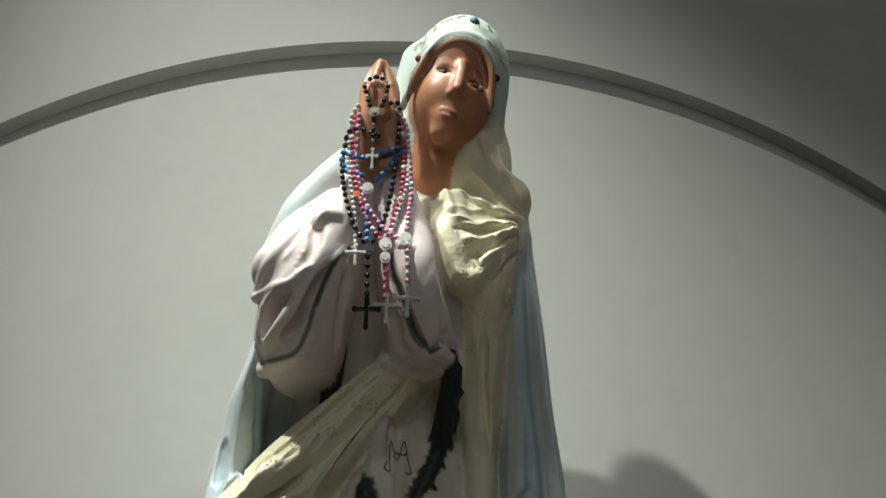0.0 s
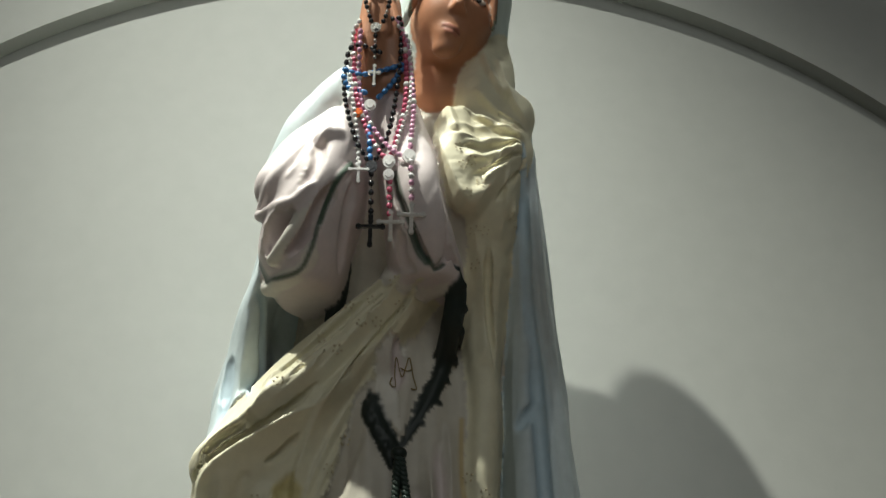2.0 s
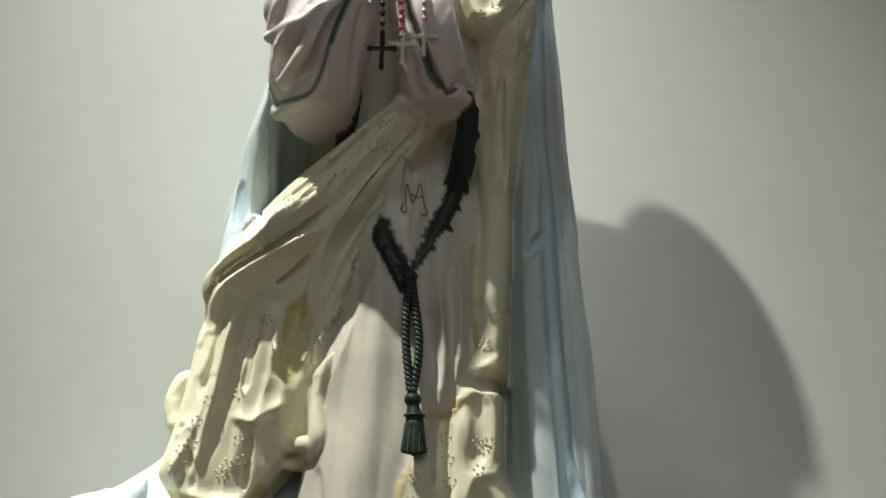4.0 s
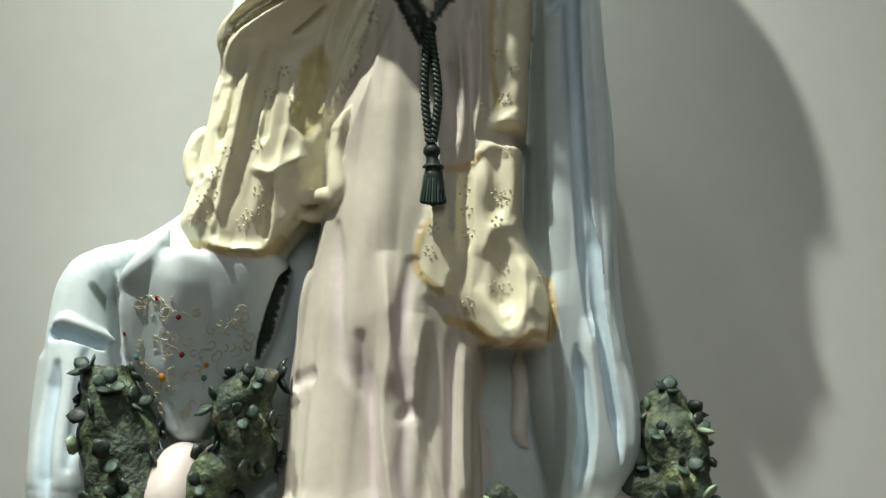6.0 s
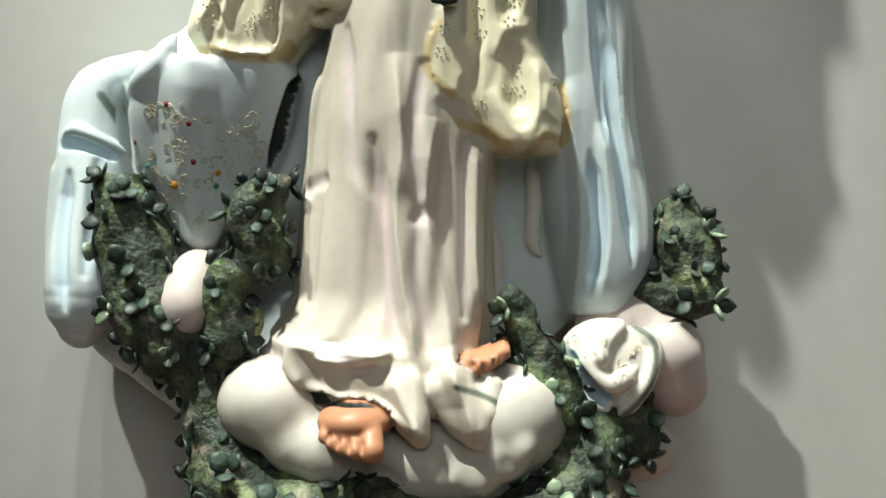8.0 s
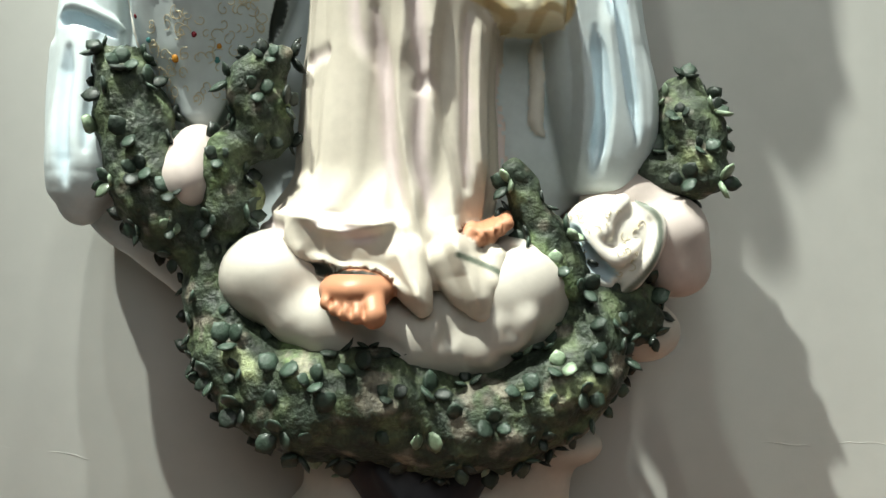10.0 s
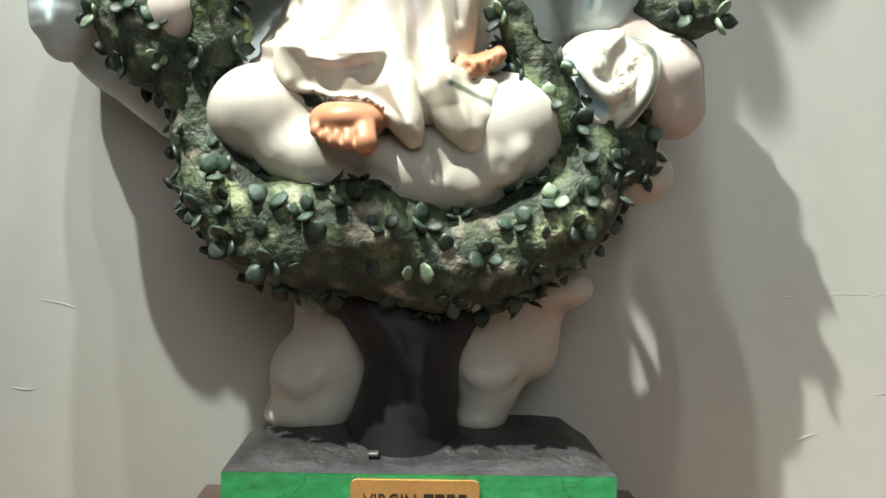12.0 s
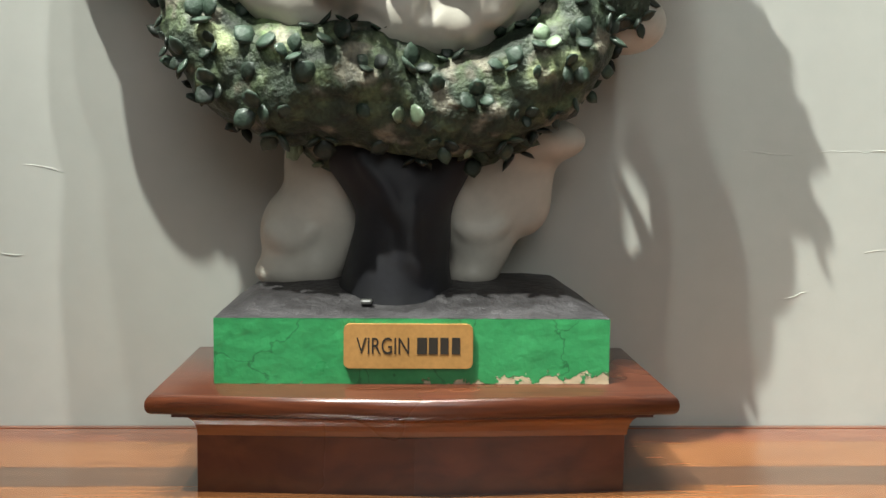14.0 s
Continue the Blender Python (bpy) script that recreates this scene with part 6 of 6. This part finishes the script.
def hang(pts):
    """The (x, z) line laid in front of the sleeves and hands, as (x, y, z)."""
    c = smooth_curve([(x, raised(z)) for x, z in pts], 0.002)[:, :2]
    ys = []
    for x, z in c:
        y = clay.front(x, z)
        ys.append(min(1.315, (1.33 if y is None else y)) - 0.005)
    pad = np.pad(np.array(ys), 8, mode="edge")
    low = np.array([pad[i:i + 17].min() for i in range(len(ys))])
    low = np.convolve(np.pad(low, 8, mode="edge"), np.ones(17) / 17, "valid")
    return np.stack([c[:, 0], low, c[:, 1]], 1)


def strand(rosary, pts, meshes, gap, cord):
    line = hang(pts)
    run = np.concatenate([[0], np.cumsum(np.linalg.norm(np.diff(line, axis=0), axis=1))])
    n = max(2, int(run[-1] / gap))
    for i in range(n + 1):
        s = run[-1] * i / n
        at = Vector([float(np.interp(s, run, line[:, k])) for k in range(3)])
        ahead = Vector([float(np.interp(min(s + 0.004, run[-1]), run, line[:, k])) for k in range(3)])
        back = Vector([float(np.interp(max(s - 0.004, 0), run, line[:, k])) for k in range(3)])
        ob = new("bead", meshes[i % len(meshes)])
        ob.parent = rosary
        ob.matrix_local = Matrix.Translation(at) @ (ahead - back).to_track_quat("Z", "Y").to_matrix().to_4x4()
    bm = bmesh.new()
    prev = None
    for p in line[::4]:
        ring = [bm.verts.new((p[0] + 0.0006 * math.cos(a), p[1] + 0.0006 * math.sin(a), p[2] + 0.0003 * math.cos(a))) for a in (0, 2.1, 4.2)]
        if prev:
            for k in range(3):
                bm.faces.new((prev[k], prev[(k + 1) % 3], ring[(k + 1) % 3], ring[k]))
        prev = ring
    part("cord", bm, cord, rosary)


def crucifix(rosary, x, z, h, wd, mat, dy=0.0):
    y = float(hang([(x, z + h * 0.3), (x, z - h * 0.3)])[:, 1].min()) - 0.003 + dy
    bm = bmesh.new()
    z = raised(z)
    b = h * 0.065
    box(x - b, x + b, y - 0.0018, y + 0.0018, z - h / 2, z + h / 2, 0.0008, 1, bm)
    box(x - wd / 2, x + wd / 2, y - 0.0019, y + 0.0019, z + h * 0.14 - b, z + h * 0.14 + b, 0.0008, 1, bm)
    for dx, dz in ((-wd / 2, h * 0.14), (wd / 2, h * 0.14), (0, -h / 2), (0, h / 2)):
        m = bmesh.ops.create_cone(bm, cap_ends=True, segments=6, radius1=b * 1.45, radius2=b * 1.45, depth=0.0042)["verts"]
        bmesh.ops.transform(bm, verts=m, matrix=pose(x + dx, y, z + dz, 90))
    part("crucifix", bm, mat, rosary)


def medal(rosary, x, z, r, mat, tall=1.2):
    y = float(hang([(x, z + r), (x, z - r)])[:, 1].min()) - 0.003
    z = raised(z)
    bm = bmesh.new()
    m = bmesh.ops.create_cone(bm, cap_ends=True, segments=14, radius1=r, radius2=r, depth=0.003)["verts"]
    bmesh.ops.transform(bm, verts=m, matrix=pose(x, y, z, 90) @ Matrix.Diagonal((1, tall, 1, 1)))
    m = bmesh.ops.create_cone(bm, cap_ends=True, segments=14, radius1=r * 0.7, radius2=r * 0.6, depth=0.004)["verts"]
    bmesh.ops.transform(bm, verts=m, matrix=pose(x, y - 0.001, z, 90) @ Matrix.Diagonal((1, tall, 1, 1)))
    part("medal", bm, mat, rosary)


def rosary(label):
    ob = empty("rosary")
    return tagged(ob, label, "rosary", "rosaries on the praying hands")


r = rosary("black bead rosary with a black crucifix over the hands")
m = [bead_mesh(BLACK, 0.0041, 1.15)]
strand(r, [(-0.058, 1.924), (-0.082, 1.932), (-0.106, 1.929), (-0.109, 1.877), (-0.091, 1.797), (-0.065, 1.751)], m, 0.0118, BLACK)
strand(r, [(-0.041, 1.983), (-0.027, 1.978), (-0.028, 1.902), (-0.041, 1.808), (-0.062, 1.751)], m, 0.0118, BLACK)
strand(r, [(-0.064, 1.735), (-0.063, 1.692), (-0.062, 1.658)], m, 0.0135, BLACK)
medal(r, *(-0.064, 1.746), 0.0085, BLACK)
crucifix(r, *(-0.062, 1.641), 0.044, 0.034, BLACK)

r = rosary("deep pink and white bead rosary with a white crucifix")
m = [bead_mesh(PINK, 0.0044, 1.1)] * 5 + [bead_mesh(WHITE, 0.0046, 1.1)]
strand(r, [(-0.095, 1.977), (-0.098, 1.938), (-0.091, 1.875), (-0.072, 1.809), (-0.051, 1.770), (-0.040, 1.760)], m, 0.0095, WHITE)
strand(r, [(-0.027, 1.980), (-0.018, 1.920), (-0.018, 1.857), (-0.028, 1.801), (-0.038, 1.760)], m, 0.0095, WHITE)
strand(r, [(-0.037, 1.723), (-0.037, 1.700), (-0.036, 1.670)], m, 0.011, WHITE)
medal(r, *(-0.039, 1.755), 0.0095, WHITE)
medal(r, *(-0.039, 1.732), 0.008, WHITE)
crucifix(r, *(-0.034, 1.649), 0.042, 0.033, WHITE)

r = rosary("light pink bead rosary with a white crucifix")
m = [bead_mesh(ROSY, 0.0041, 1.1)] * 7 + [bead_mesh(WHITE, 0.0044, 1.1)]
strand(r, [(-0.032, 1.985), (-0.015, 1.936), (-0.005, 1.867), (-0.007, 1.806), (-0.009, 1.767)], m, 0.0095, WHITE)
strand(r, [(-0.088, 1.955), (-0.087, 1.885), (-0.069, 1.824), (-0.033, 1.771), (-0.015, 1.757)], m, 0.0105, WHITE)
strand(r, [(-0.008, 1.746), (-0.006, 1.710), (-0.005, 1.673)], [bead_mesh(WHITE, 0.0042), bead_mesh(ROSY, 0.0042)], 0.0105, WHITE)
medal(r, *(-0.010, 1.756), 0.0095, WHITE)
crucifix(r, *(-0.005, 1.650), 0.042, 0.033, WHITE)

r = rosary("white bead rosary with a small white crucifix")
m = [bead_mesh(WHITE, 0.0036, 1.1)]
strand(r, [(-0.091, 1.977), (-0.101, 1.954), (-0.101, 1.895), (-0.091, 1.833), (-0.084, 1.774), (-0.084, 1.750)], m, 0.0092, WHITE)
strand(r, [(-0.030, 1.972), (-0.013, 1.941), (-0.010, 1.878), (-0.022, 1.816), (-0.033, 1.771)], m, 0.0092, WHITE)
crucifix(r, *(-0.082, 1.736), 0.032, 0.026, WHITE)
medal(r, *(-0.070, 1.853), 0.0088, WHITE)

r = rosary("blue bead rosary wound about the wrists with orange tag")
m = [bead_mesh(SKY, 0.0046, 1.3)]
strand(r, [(-0.109, 1.910), (-0.085, 1.902), (-0.060, 1.905), (-0.026, 1.915)], m, 0.0105, SKY)
strand(r, [(-0.111, 1.900), (-0.104, 1.885), (-0.080, 1.879)], m, 0.0105, SKY)
strand(r, [(-0.025, 1.911), (-0.038, 1.892), (-0.056, 1.872)], m, 0.0105, SKY)
strand(r, [(-0.070, 1.814), (-0.068, 1.789), (-0.067, 1.763)], m, 0.0105, SKY)
medal(r, *(-0.087, 1.839), 0.0065, ORANGE)

r = rosary("short black and silver rosary looped round the fingers")
m = [bead_mesh(BLACK, 0.0038), bead_mesh(BLACK, 0.0038), bead_mesh(SILVER, 0.0026)]
strand(r, [(-0.066, 2.020), (-0.081, 2.008), (-0.077, 1.984), (-0.070, 1.962), (-0.064, 1.951)], m, 0.0085, SILVER)
strand(r, [(-0.063, 2.020), (-0.046, 2.010), (-0.048, 1.985), (-0.054, 1.965), (-0.063, 1.951)], m, 0.0085, SILVER)
strand(r, [(-0.065, 1.953), (-0.065, 1.932), (-0.065, 1.916)], m, 0.0085, SILVER)
medal(r, *(-0.065, 1.955), 0.008, SILVER)
crucifix(r, *(-0.065, 1.897), 0.034, 0.014, SILVER)

# the strings follow the figure's forward bend
for thing in [o for o in scene.objects if o.name.startswith("rosary")]:
    for piece in thing.children:
        if piece.name.startswith("bead"):
            piece.location = lean(tuple(piece.location)).tolist()
        else:
            co = np.empty(3 * len(piece.data.vertices))
            piece.data.vertices.foreach_get("co", co)
            piece.data.vertices.foreach_set("co", lean(co.reshape(-1, 3)).ravel())
